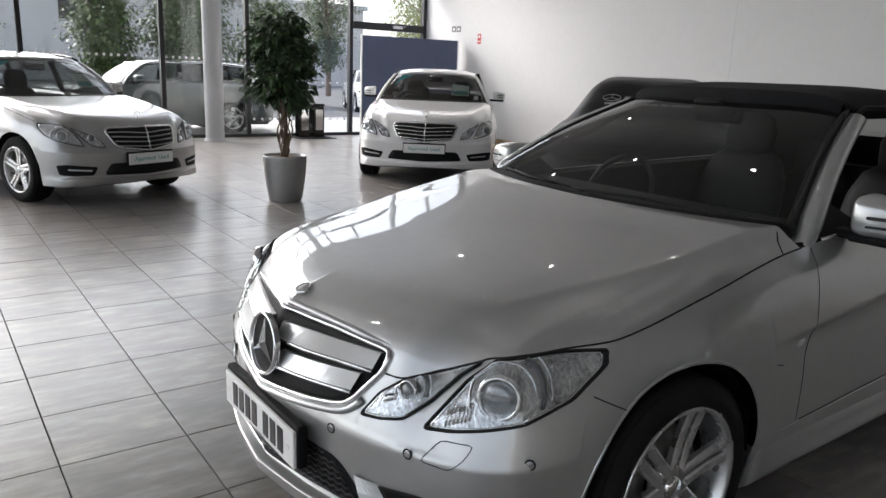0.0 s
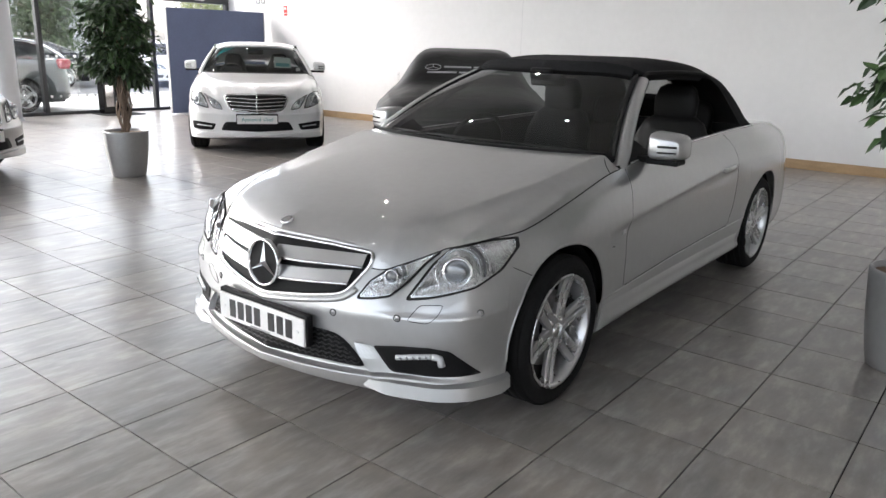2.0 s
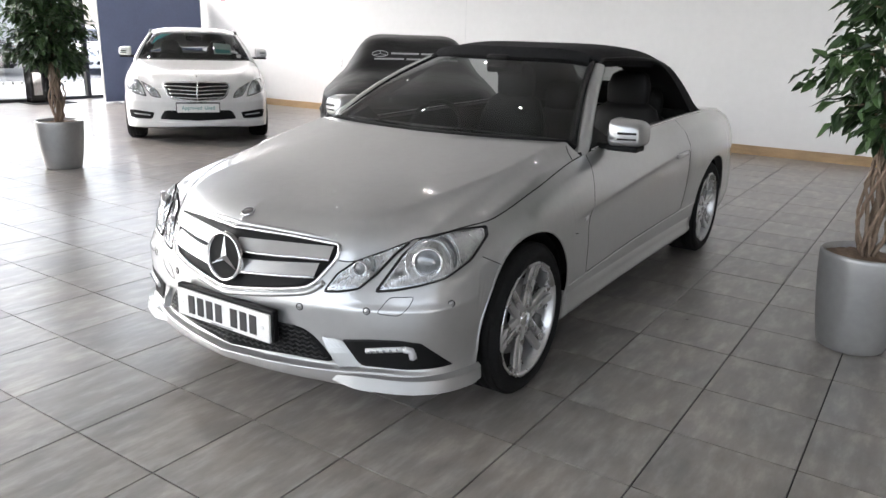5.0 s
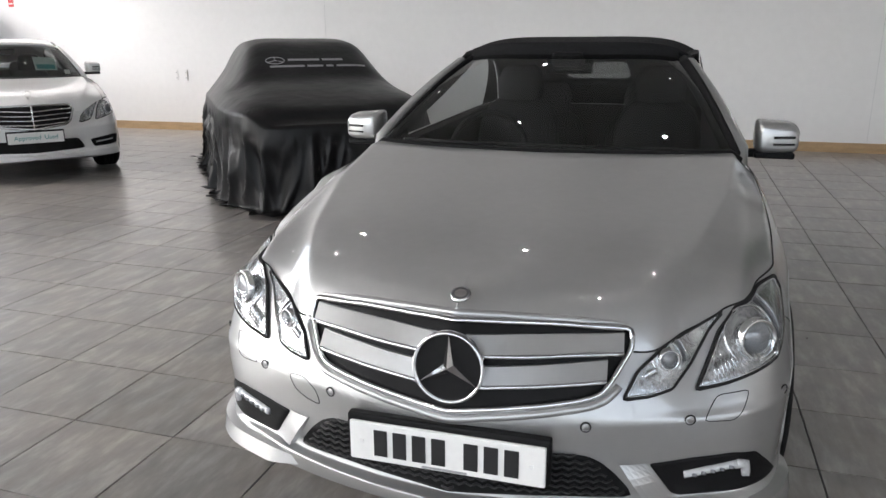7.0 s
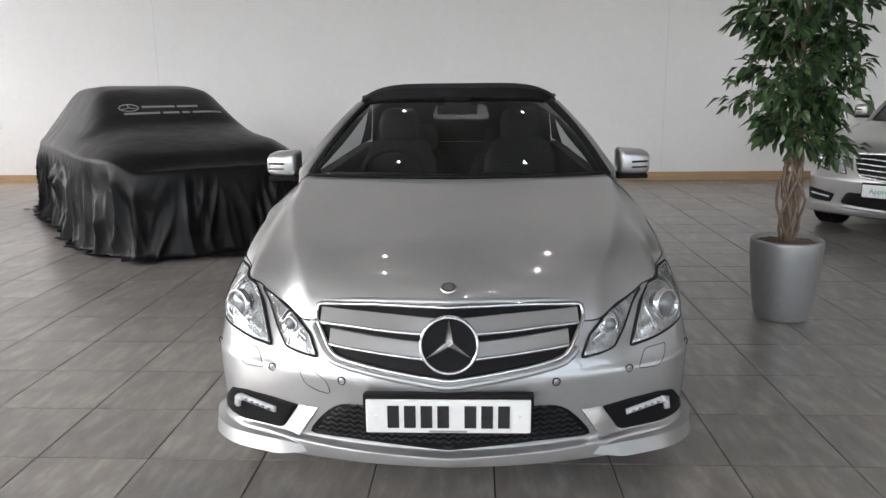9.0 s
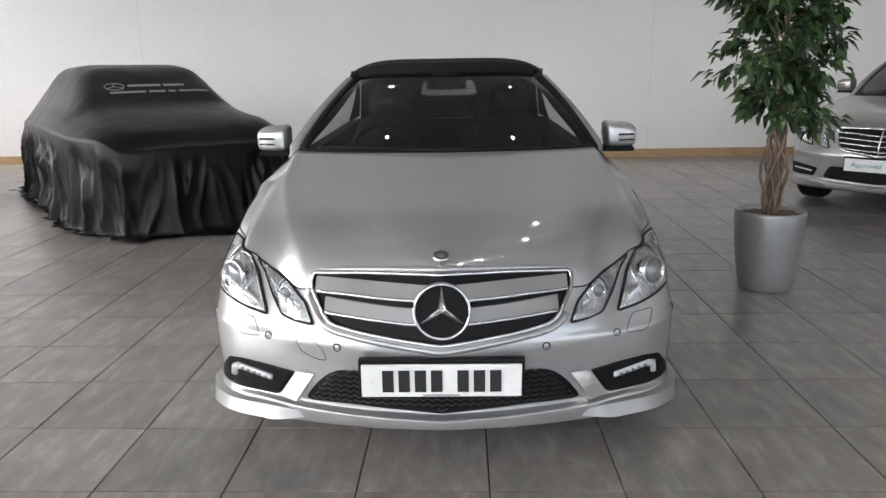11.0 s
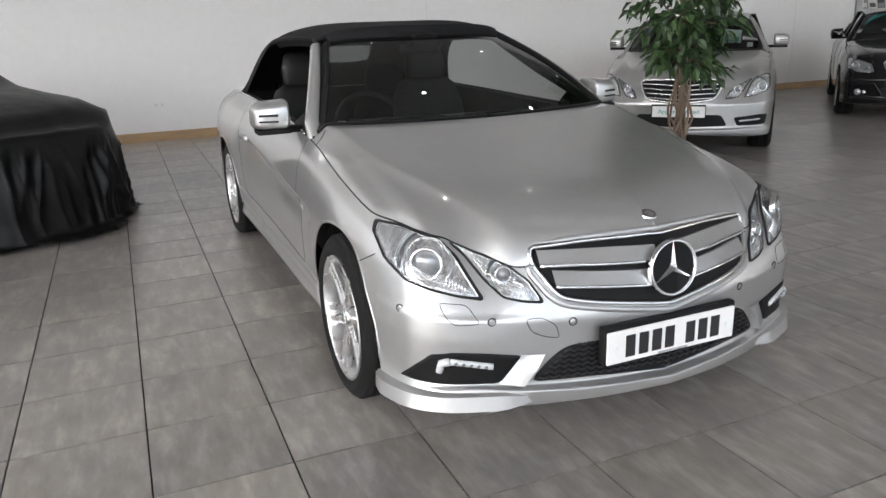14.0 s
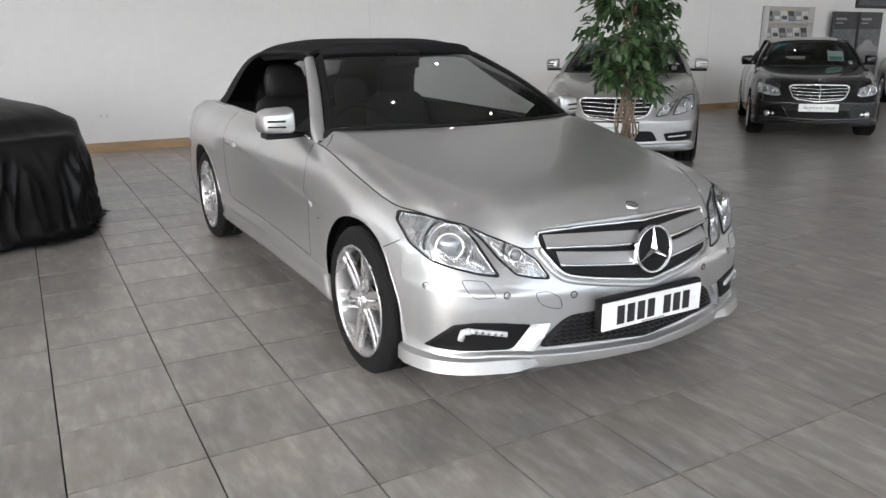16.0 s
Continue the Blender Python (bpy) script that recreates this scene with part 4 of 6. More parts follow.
    # pillars beside the screen
    for s in (1, -1):
        foot = g.belt(y_a)
        pts = []
        for j in range(12):
            f = j / 11
            e = Vector(edge[0]).lerp(Vector(edge[-1]), f) * 0 + Vector(np.array([np.interp(f, np.linspace(0, 1, nr), [v[c] for v in edge]) for c in range(3)]))
            e = e + Vector((0.03, 0.012, 0.0))
            if j == 0:
                e = e.lerp(Vector(foot), 0.55) - Vector((0.025, 0, 0.06)) if soft else e.lerp(Vector(foot), 0.35) - Vector((0, 0, 0.03))
            pts.append((s * e[0], e[1], e[2]))
        strip = []
        for j, (px, py, pz) in enumerate(pts):
            f = j / (len(pts) - 1)
            w = 0.034 - 0.008 * f
            strip.append([(px - s * w, py - 0.016, pz + 0.004), (px - s * w * 0.8, py - 0.024, pz + 0.014), (px + s * w * 0.35, py - 0.012, pz + 0.012), (px + s * w * 0.8, py + 0.006, pz + 0.002), (px + s * w * 0.75, py + 0.03, pz - 0.014), (px, py + 0.05, pz - 0.028)])
        link_mesh("pillar", *sheet(strip if s > 0 else [q[::-1] for q in strip]), paint_m, car, "painted windscreen pillar")
        inner = [(s * (v[0] - 0.02), v[1] - 0.004, v[2] + 0.002) for v in edge]
        link_mesh("screen_seal", *tube(inner, 0.034 if soft else 0.016, False, 8, 0.36), M_DARKTRIM, car)
        # side glass between the belt and the roof rail
        r = g.rail
        ys = np.linspace(y_a + 0.12, r[-1, 1] - 0.06, 26)
        rows_s = []
        for y in ys:
            b = g.belt(y)
            if y < r[0, 1]:
                f = (y - y_a) / (r[0, 1] - y_a)
                t = np.array([b[0] + (r[0, 0] - b[0]) * f, y, b[2] + (r[0, 2] - b[2]) * f * 0.98])
            else:
                t = g.rail_at(y)
            rows_s.append([(s * (b[0] * (1 - k / 5) + t[0] * k / 5 + 0.012 * math.sin(math.pi * k / 5) - 0.012), y, b[2] * (1 - k / 5) + t[2] * k / 5) for k in range(6)])
        if soft:
            # lowered windows; the cloth quarter closes the side behind them
            quarter = []
            for y in np.linspace(2.96, r[-1, 1] - 0.03, 30):
                k0 = float(cubic((2.96, 3.12, 3.26, 3.35, 3.41, 3.7), (1.0, 0.88, 0.62, 0.28, 0.0, 0.0), y))
                b, t = Vector(g.belt(y)) - Vector((0.012, 0, 0)), Vector(g.rail_at(y)) - Vector((0.012, 0, 0))
                b[0], t[0] = s * b[0], s * t[0]
                quarter.append([tuple(b.lerp(t, k0 + (1 - k0) * k / 5) + Vector((s * 0.02, 0, 0))) for k in range(6)])
            lining = [[p, tuple(np.array(p) + (-0.012 * s, 0, -0.02 * d)), tuple(np.array(p) + (-0.03 * s, 0, -0.04 * d))] for p, d in [(q[-1], min(1.0, 0.4 + i / 6)) for i, q in enumerate(rows_s) if q[0][1] < 3.05]]
            link_mesh("roof_lining", *sheet(lining), M_SOFTTOP, car, "black lining under the roof rail")
            link_mesh("roof_quarter", *sheet(quarter), M_SOFTTOP, car, "black cloth rear quarter of the roof")
        else:
            pane = link_mesh("side_window", *sheet(rows_s), M_CARGLASS, car)
            pane.visible_shadow = False
        rail_pts = [tuple(np.array(rows_s[i][-1]) + (0.004 * s, 0, 0.004)) for i in range(len(ys))]
        link_mesh("window_seal", *tube(rail_pts, 0.011, False, 6), M_DARKTRIM, car)
        belt_pts = [tuple(np.array(rows_s[i][0]) + (0.012 * s, 0, 0.004)) for i in range(len(ys))]
        link_mesh("belt_trim", *tube(belt_pts, 0.007, False, 6), M_CHROME if soft else M_DARKTRIM, car, "bright trim along the window line")
        if not soft:
            for yb in (2.62, 3.62):
                yb = yb * g.sy
                if yb < r[-1, 1] - 0.3:
                    b, t = g.belt(yb), g.rail_at(yb)
                    link_mesh("door_pillar", *tube([(s * (b[0] - 0.004), b[1], b[2]), (s * (t[0] - 0.004), t[1] + 0.02, t[2])], 0.035, False, 8), M_GLOSSBLACK, car)
    # interior tub
    ys = np.linspace(y_a - 0.1, r[-1, 1] + 0.02, 16)
    left = [g.belt(y) for y in ys]
    ring = [(b[0] - 0.05, b[1], b[2] - 0.004) for b in left] + [(-b[0] + 0.05, b[1], b[2] - 0.004) for b in left[::-1]]
    lower = [(x * 0.95, y, 0.3) for x, y, z in ring]
    n = len(ring)
    link_mesh("interior", ring + lower, [(k, (k + 1) % n, n + (k + 1) % n, n + k) for k in range(n)] + [tuple(range(n, 2 * n))], M_LEATHER, car, "black leather cabin lining", smooth=False)
    ledge = []
    for b in left:
        ledge.append([(b[0] - 0.052, b[1], b[2] - 0.003), (b[0] - 0.004, b[1], b[2] - 0.002)])
    for half in both(sheet(ledge)):
        link_mesh("door_top", *half, M_LEATHER, car)
    dash_y = y_a + 0.08
    part("dashboard", box((1.36 * g.sx, 0.5, 0.2), (0, dash_y - 0.02, 0.86 * g.sz), 0.05, seg=3), M_LEATHER, car, smooth=True)
    wheel = link_mesh("steering_wheel", *tube([(0.185 * math.cos(a), 0.185 * math.sin(a), 0) for a in np.linspace(0, 2 * math.pi, 33)[:-1]], 0.015, True, 8), M_LEATHER, car)
    wheel.matrix_basis = Matrix.Translation((-0.36 * g.sx, y_a + 0.46, 0.9 * g.sz)) @ pose(0, 0, 0, 65, 0, 0)
    link_mesh("spoke", *tube([(-0.17, 0, 0), (0, -0.02, -0.03), (0.17, 0, 0)], 0.02, False, 6), M_LEATHER, wheel)
    for sx in (-0.36, 0.36):
        if soft:
            seat(car, sx * 1.17, y_a + 1.24, 0.53)
        else:
            seat(car, sx * g.sx, y_a + 1.08, 0.5 * g.sz)
        seat(car, sx * 0.9 * g.sx, y_a + 1.85, 0.4 * g.sz)
    part("rear_view_mirror", box((0.23, 0.03, 0.07), (0, y_roof0 - 0.09, g.crest_at(y_roof0) - 0.11), 0.014, seg=2), M_GLOSSBLACK, car, smooth=True)
    if soft:
        part("sensor_pod", box((0.15, 0.12, 0.07), (0, y_roof0 - 0.13, g.crest_at(y_roof0) - 0.075), 0.02, seg=2), M_DARKTRIM, car, "black sensor pod at the top of the screen", smooth=True)
    return roof


def hero():
    g = Shape(wheels=(0.832, 3.592), cowl=1.43, fine=True, rail=[(0.553, 2.2, 1.342), (0.577, 2.35, 1.345), (0.597, 2.5, 1.348), (0.617, 2.9, 1.337), (0.63, 3.2, 1.285), (0.66, 3.45, 1.165), (0.705, 3.7, 0.985)],
              crest=[(2.0, 1.375), (2.2, 1.398), (2.6, 1.43), (3.0, 1.412), (3.3, 1.34), (3.55, 1.21), (3.74, 0.99)],
              bonnet=[(0.088, 0.753), (0.135, 0.779), (0.2, 0.803), (0.35, 0.838), (0.7, 0.893), (1.0, 0.94), (1.27, 0.984)])
    car = empty("convertible_car", HERO, "silver two-door convertible with a black cloth roof and twin-spoke alloy wheels", "car")
    body = part("body", weld(*both(g.side()), *both(g.hood()), *both(g.deck(3.7, 3.84))), M_SILVER, car, "metallic silver painted body", smooth=True)
    skin = Skin(body)
    cabin(car, g, M_SOFTTOP, M_SILVER, 1.46, 2.2, 3.74, True)
    # the underside and the wheel arches
    part("underbody", box((1.5, 4.2, 0.06), (0, 2.35, 0.2), 0.02), M_DARKTRIM, car)
    for y in g.wheels:
        for s in (1, -1):
            rows = []
            for x in (0.85, 0.8, 0.6):
                rows.append([(s * x, y + (ARCH + 0.004) * math.cos(a), 0.32 + (ARCH + 0.004) * math.sin(a)) for a in np.linspace(0.0, math.pi, 28)])
            link_mesh("arch_liner", *sheet(rows), M_DARKTRIM, car, "black wheel arch liner")
            make_wheel("wheel", 6, car, (s * 0.776, y, 0.322), s)
    # bonnet and panel gaps
    e = g.cowl
    i0 = int(np.argmax(g.top[:, 0] > 0.437))
    for s in (1, -1):
        link_mesh("bonnet_gap", *tube([(s * v[0], v[1], v[2] + 0.0005) for v in g.top[i0 : e + 1]], 0.0028, False, 5), M_GAP, car)
        sw = (-s, 0.0, 0.0)
        link_mesh("bumper_gap", *skin.line([(s * 0.84, 0.5, 0.665), (s * 0.87, 0.6, 0.615), (s * 0.9, 0.66, 0.6)], (-s, 0.35, 0), 0.002), M_GAP, car)
        link_mesh("door_gap", *skin.line([(s * 0.8, 1.5, 0.925), (s * 0.88, 1.46, 0.78), (s * 0.89, 1.42, 0.6), (s * 0.89, 1.43, 0.38)], sw, 0.0013), M_GAP, car)
        link_mesh("door_gap", *skin.line([(s * 0.8, 3.02, 0.97), (s * 0.89, 3.02, 0.8), (s * 0.89, 2.98, 0.55), (s * 0.89, 2.92, 0.43)], sw, 0.0013), M_GAP, car)
        skirt = []
        for y in np.linspace(g.wheels[0] + 0.385, g.wheels[1] - 0.385, 34):
            grow = min(1.0, 0.1 + (y - g.wheels[0] - 0.366) / 0.4)
            out = lambda z: abs(skin.drop((s * 0.89, y, z), sw, 0.0)[0])
            skirt.append([(s * (out(max(z, 0.23)) + grow * dx), y, z) for dx, z in ((-0.006, 0.335), (0.001, 0.328), (0.001, 0.285), (0.006, 0.262), (0.014, 0.247), (0.017, 0.237), (0.013, 0.222), (0.0, 0.204), (-0.04, 0.198))])
        skirt = [[(q[0] - s * 0.05, q[1] + 0.02, q[2]) for q in skirt[0]]] + skirt + [[(q[0] - s * 0.07, q[1], q[2]) for q in skirt[-1]]]
        link_mesh("side_skirt", *sheet(skirt if s > 0 else [r[::-1] for r in skirt]), M_SILVER, car, "flared silver side skirt")
        link_mesh("rub_strip", *skin.line([(s * 0.89, 1.22, 0.36), (s * 0.89, 2.0, 0.39), (s * 0.89, 3.24, 0.42)], sw, 0.0036, 0.001), M_SILVER, car, "slim body-coloured side strip")
        link_mesh("door_gap", *skin.line([(s * 0.89, 1.45, 0.377), (s * 0.89, 2.0, 0.399), (s * 0.89, 2.9, 0.421)], sw, 0.0022), M_GAP, car)
        for y in g.wheels:
            lip = [skin.drop((s * 0.89, y + (ARCH + 0.006) * math.cos(a), 0.32 + (ARCH + 0.006) * math.sin(a)), sw, -0.001) for a in np.linspace(-0.12, math.pi + 0.12, 40)]
            link_mesh("arch_lip", *tube(lip, 0.0042, False, 6), M_SILVER, car, "rolled silver wheel arch lip")
        # black corner piece that carries the mirror
        tri = [(0.79, 1.45, 0.922), (0.785, 1.92, 0.937), (0.73, 1.7, 1.05)]
        v = [(s * (x + dx), y, z) for dx in (0.0, -0.02) for x, y, z in tri]
        link_mesh("mirror_sail", v, [(0, 1, 2), (5, 4, 3), (0, 3, 4, 1), (1, 4, 5, 2), (2, 5, 3, 0)], M_DARKTRIM, car, "black corner piece behind the mirror", smooth=False)
        link_mesh("hood_seam", *skin.line([(s * 0.745, 1.39, 0.96), (s * 0.77, 1.36, 0.95), (s * 0.803, 1.34, 0.92)], (0, 0, -1), 0.002), M_GAP, car)
        link_mesh("door_handle", *skin.patch([(s * 0.89, 2.74, 0.77), (s * 0.89, 2.96, 0.775), (s * 0.89, 2.96, 0.80), (s * 0.89, 2.74, 0.795)], sw, 0.012, 0.014, 0.01, 4, 0.0), M_SILVER, car, "body-coloured door handle")
        link_mesh("side_badge", *skin.patch([(s * 0.89, 1.36, 0.64), (s * 0.89, 1.4, 0.645), (s * 0.89, 1.4, 0.665), (s * 0.89, 1.36, 0.66)], sw, 0.002, 0.0, 0.004, 2, 0.0), M_GREYMETAL, car)
        # lower corner blades of the bumper
        a, b = int(np.argmax(g.plan[:, 0] > 0.42)), int(np.argmax(g.plan[:, 1] > 0.452))
        strips = [[], [], []]
        for i in range(a, b + 1):
            f = (i - a) / (b - a)
            k = min(1, f * 5) * min(1, (1 - f) * 6 + 0.4)
            nx, ny = g.normal[i]
            sec = [(0.004, 0.245 + 0.028 * min(1, f * 5)), (-0.026 * k, 0.243 + 0.02 * min(1, f * 5)), (-0.034 * k, 0.232 - 0.018 * min(1, f * 4)), (0.01, 0.222 - 0.02 * min(1, f * 4))]
            pts = [(s * (g.plan[i, 0] - nx * d), g.plan[i, 1] - ny * d, z - 0.012 * f) for d, z in sec]
            for j in range(3):
                strips[j].append([pts[j], tuple(0.5 * (u + v) for u, v in zip(pts[j], pts[j + 1])), pts[j + 1]])
        link_mesh("bumper_blade", *merge(*[sheet(r if s > 0 else [q[::-1] for q in r]) for r in strips]), M_SILVER, car, "silver lower bumper blade")
        # lamps
        way = (-0.55, 0.83, -0.12)
        lamp(car, skin, OUTER_LAMP, way, s, "headlight", [((0.722, 0.31, 0.668), 0.045)])
        lamp(car, skin, INNER_LAMP, (-0.35, 0.93, -0.1), s, "inner_headlight", [((0.525, 0.17, 0.638), 0.022)])
        # fog recess with its light strip
        fw = (-0.4 * s, 0.9, 0)
        fog = [(s * x, y, z) for x, y, z in FOG]
        fg = link_mesh("fog_recess", *skin.patch(fog, fw, 0.003, 0.0, 0.008), M_DARKTRIM, car, "black mesh recess")
        path = [(s * 0.588, 0.123, 0.352), (s * 0.65, 0.14, 0.362), (s * 0.715, 0.175, 0.372), (s * 0.738, 0.19, 0.366), (s * 0.742, 0.2, 0.334)]
        strip = link_mesh("light_strip", *merge(skin.line(path[:3], fw, 0.0115, 0.004, 0.012), skin.line(path[2:], fw, 0.0145, 0.004, 0.012)), M_LED, fg, "clear daytime light strip")
        for k in range(5):
            c = skin.drop((s * (0.605 + 0.026 * k), 0.14, 0.356 + 0.0038 * k), fw, 0.017)
            part("diode", box((0.012, 0.004, 0.01), c, 0.002), M_LENS, strip)
        fin = []
        for i in range(7):
            f = i / 6
            top, low = Vector((s * (0.5 - 0.082 * f), 0.09 - 0.03 * f, 0.386)), Vector((s * (0.572 - 0.092 * f), 0.12 - 0.036 * f, 0.284))
            lift = (0.001, 0.006, 0.011, 0.016, 0.021, 0.025, -0.006)[i]
            fin.append([tuple(skin.drop(top.lerp(low, k / 6), fw, lift * min(1.0, 0.35 + k / 4))) for k in range(7)])
        fin[-1] = [tuple(Vector(q).lerp(Vector(skin.drop(q, fw, -0.006)), 1.0)) for q in fin[-2]]
        link_mesh("bumper_fin", *sheet(fin if s < 0 else [q[::-1] for q in fin]), M_SILVER, car, "slanted silver fin beside the intake", smooth=False)
        # sensors and washer flap
        for p in ((0.345, 0.04, 0.49), (0.592, 0.12, 0.505), (0.818, 0.32, 0.53)):
            w = (-0.25 * s if p[0] < 0.7 else -s, 0.9, 0)
            c = skin.drop((s * p[0], p[1], p[2]), w, 0.0005)
            d = link_mesh("parking_sensor", *lathe([(0.0, 0.0015), (0.0085, 0.0015), (0.0095, 0.0002), (0.0105, 0.0002), (0.0115, 0.0018), (0.0125, 0.0)], 16), M_SILVER2, car)
            link_mesh("seal", *tube([(0.0125 * math.cos(a), 0.0125 * math.sin(a), 0.0006) for a in np.linspace(0, 2 * math.pi, 21)[:-1]], 0.0021, True, 5), M_GAP, d)
            d.matrix_basis = Matrix.Translation(c) @ (-Vector(w).normalized()).to_track_quat("Z", "Y").to_matrix().to_4x4()
        flap = [(s * 0.735, 0.21, 0.563), (s * 0.656, 0.17, 0.555), (s * 0.624, 0.135, 0.499), (s * 0.698, 0.17, 0.496), (s * 0.723, 0.19, 0.524)]
        link_mesh("washer_flap_gap", *tube([skin.drop(v, fw, 0.0) for v in outline(flap, 0.014)], 0.0014, True, 5), M_GAP, car)
    eye_cap = [(-0.493, 0.085, 0.508), (-0.441, 0.069, 0.511), (-0.398, 0.055, 0.484), (-0.385, 0.052, 0.437), (-0.43, 0.064, 0.444), (-0.473, 0.077, 0.464)]
    link_mesh("towing_cap_gap", *tube([skin.drop(v, (0.2, 1, 0), 0.0) for v in outline(eye_cap, 0.014)], 0.0014, True, 5), M_GAP, car)
    # grille
    fw = (0, 1, 0)
    half = [(0.25, 0, 0.722), (0.436, 0.15, 0.712), (0.438, 0.15, 0.668), (0.388, 0.09, 0.582), (0.366, 0.07, 0.563), (0.328, 0.06, 0.553), (0.25, 0.03, 0.54), (0.09, 0.0, 0.518)]
    poly = [(0, 0, 0.726)] + half + [(0, 0, 0.507)] + [(-x, y, z) for x, y, z in half[::-1]]
    gr = link_mesh("grille", *skin.patch(poly, fw, 0.002, 0, 0.02, 9), M_DARKTRIM, car, "black grille with two silver slats")
    link_mesh("grille_frame", *skin.rim(poly, fw, 0.0085, 0.004, 0.025), M_CHROME, gr, "chrome grille surround")
    for s in (1, -1):
        for z_out, z_in, x_out in ((0.656, 0.648, 0.416), (0.596, 0.576, 0.382)):
            rows, low = [], []
            for k in range(16):
                f = k / 15
                x_in = 0.035 if z_out > 0.62 else 0.07
                x = x_in + (x_out - x_in) * f
                z = z_in + (z_out - z_in) * f
                row = []
                for dz, lf in ((0.0, 0.004), (0.0, 0.022), (0.045, 0.013), (0.048, 0.004)):
                    row.append(skin.drop((s * x, 0, z + dz), fw, lf))
                rows.append(row)
                low.append(skin.drop((s * x, 0, z - 0.002), fw, 0.022))
            link_mesh("slat", *sheet(rows if s > 0 else [r[::-1] for r in rows]), M_SILVER, gr, "silver grille slat", smooth=False)
            link_mesh("slat_trim", *tube(low, 0.0055, False, 6), M_CHROME, gr, "chrome slat edge")
    # rolled front edge of the bonnet above the grille, and the lip under it
    roll = [skin.drop((x, 0, 0.7425 - 0.009 * abs(x) / 0.25 - 0.02 * max(0.0, abs(x) - 0.25)), fw, -0.002) for x in np.linspace(-0.425, 0.425, 61)]
    link_mesh("bonnet_lip", *tube(roll, [0.0105 * min(1.0, 0.2 + k / 10, 0.2 + (60 - k) / 10) for k in range(61)], False, 10), M_SILVER, car, "rolled silver front edge of the bonnet")
    low = [(-0.462, 0.15, 0.66), (-0.408, 0.09, 0.572), (-0.378, 0.07, 0.548), (-0.335, 0.06, 0.536), (-0.25, 0.03, 0.522), (-0.1, 0.0, 0.5), (0, 0, 0.486)]
    low += [(-x, y, z) for x, y, z in low[-2::-1]]
    link_mesh("grille_lip", *tube([skin.drop(tuple(v), fw, 0.003) for v in outline(low, 0.03)[: -1 - int(0.924 / 0.02)]], 0.011, False, 8), M_SILVER, car, "silver lip under the grille")
    q = skin.drop((0, 0, 0.618), fw, 0.03)
    badge(car, Matrix.Translation(q) @ pose(0, 0, 0, 84, 0, 0), 0.094)
    q = skin.drop((0, 0.118, 0.79), (0, 0.45, -0.9), 0.002)
    emblem = link_mesh("bonnet_emblem", *lathe([(0.0225, 0.0035), (0.0245, 0.0042), (0.027, 0.003), (0.028, -0.004)], 32), M_CHROME, car, "small flat round chrome emblem")
    emblem.matrix_basis = Matrix.Translation(q) @ pose(0, 0, 0, 22, 0, 0)
    link_mesh("enamel_ring", *lathe([(0.016, 0.0034), (0.0226, 0.0034)], 32), M_LAMPDARK, emblem, "dark enamel ring")
    link_mesh("disc", *lathe([(0.0, 0.0046), (0.012, 0.0044), (0.0162, 0.0034)], 32), M_DISC, emblem)
    number_board(car, skin, 0.40, y=-0.026, dealer=False)
    # lower intake with its mesh
    half = [(0.346, 0.043, 0.408), (0.382, 0.052, 0.392), (0.421, 0.066, 0.357), (0.474, 0.086, 0.288), (0.295, 0.043, 0.288), (0.156, 0.02, 0.28)]
    poly = [(0, 0, 0.42)] + half + [(0, 0, 0.268)] + [(-x, y, z) for x, y, z in half[::-1]]
    intake = link_mesh("intake", *skin.patch(poly, fw, 0.003, 0, 0.03, 8), M_DARKTRIM, car, "black honeycomb lower intake")
    bits = []
    for j in range(8):
        z = 0.282 + 0.018 * j
        zig = []
        for k in range(61):
            x = -0.46 + 0.92 * k / 60
            zz = z + (0.006 if k % 2 else -0.002)
            if abs(x) > np.interp(zz, (0.288, 0.357, 0.392, 0.406), (0.46, 0.41, 0.37, 0.33)) or zz < np.interp(abs(x), (0, 0.16, 0.3, 0.47), (0.279, 0.29, 0.297, 0.297)):
                if len(zig) > 2:
                    bits.append(tube(zig, 0.0032, False, 4))
                zig = []
                continue
            zig.append(skin.drop((x, 0, zz), fw, 0.008))
        if len(zig) > 2:
            bits.append(tube(zig, 0.0032, False, 4))
    link_mesh("intake_mesh", *merge(*bits), M_MESHTRIM, intake)
    for s in (1, -1):
        make_mirror(car, s, 0.915, 1.72, 1.015, M_SILVER)
    link_mesh("paper_slip", [(-0.65, 1.5, 0.984), (-0.615, 1.485, 0.983), (-0.617, 1.5, 0.993), (-0.652, 1.515, 0.994)], [(0, 1, 2, 3)], M_WHITE, car, "small white paper slip at the screen's foot", smooth=False)
    # wipers
    for x0, x1, z in ((0.55, -0.1, 0.98), (-0.02, -0.62, 0.985)):
        link_mesh("wiper", *tube([(x0, 1.36 + 0.2 * x0 * x0, z + 0.0), ((x0 + x1) / 2, 1.34 + 0.1 * x0 * x0, z + 0.02), (x1, 1.33 + 0.3 * x1 * x1, z + 0.015)], 0.007, False, 5), M_DARKTRIM, car, "black wiper arm")
    return car, g


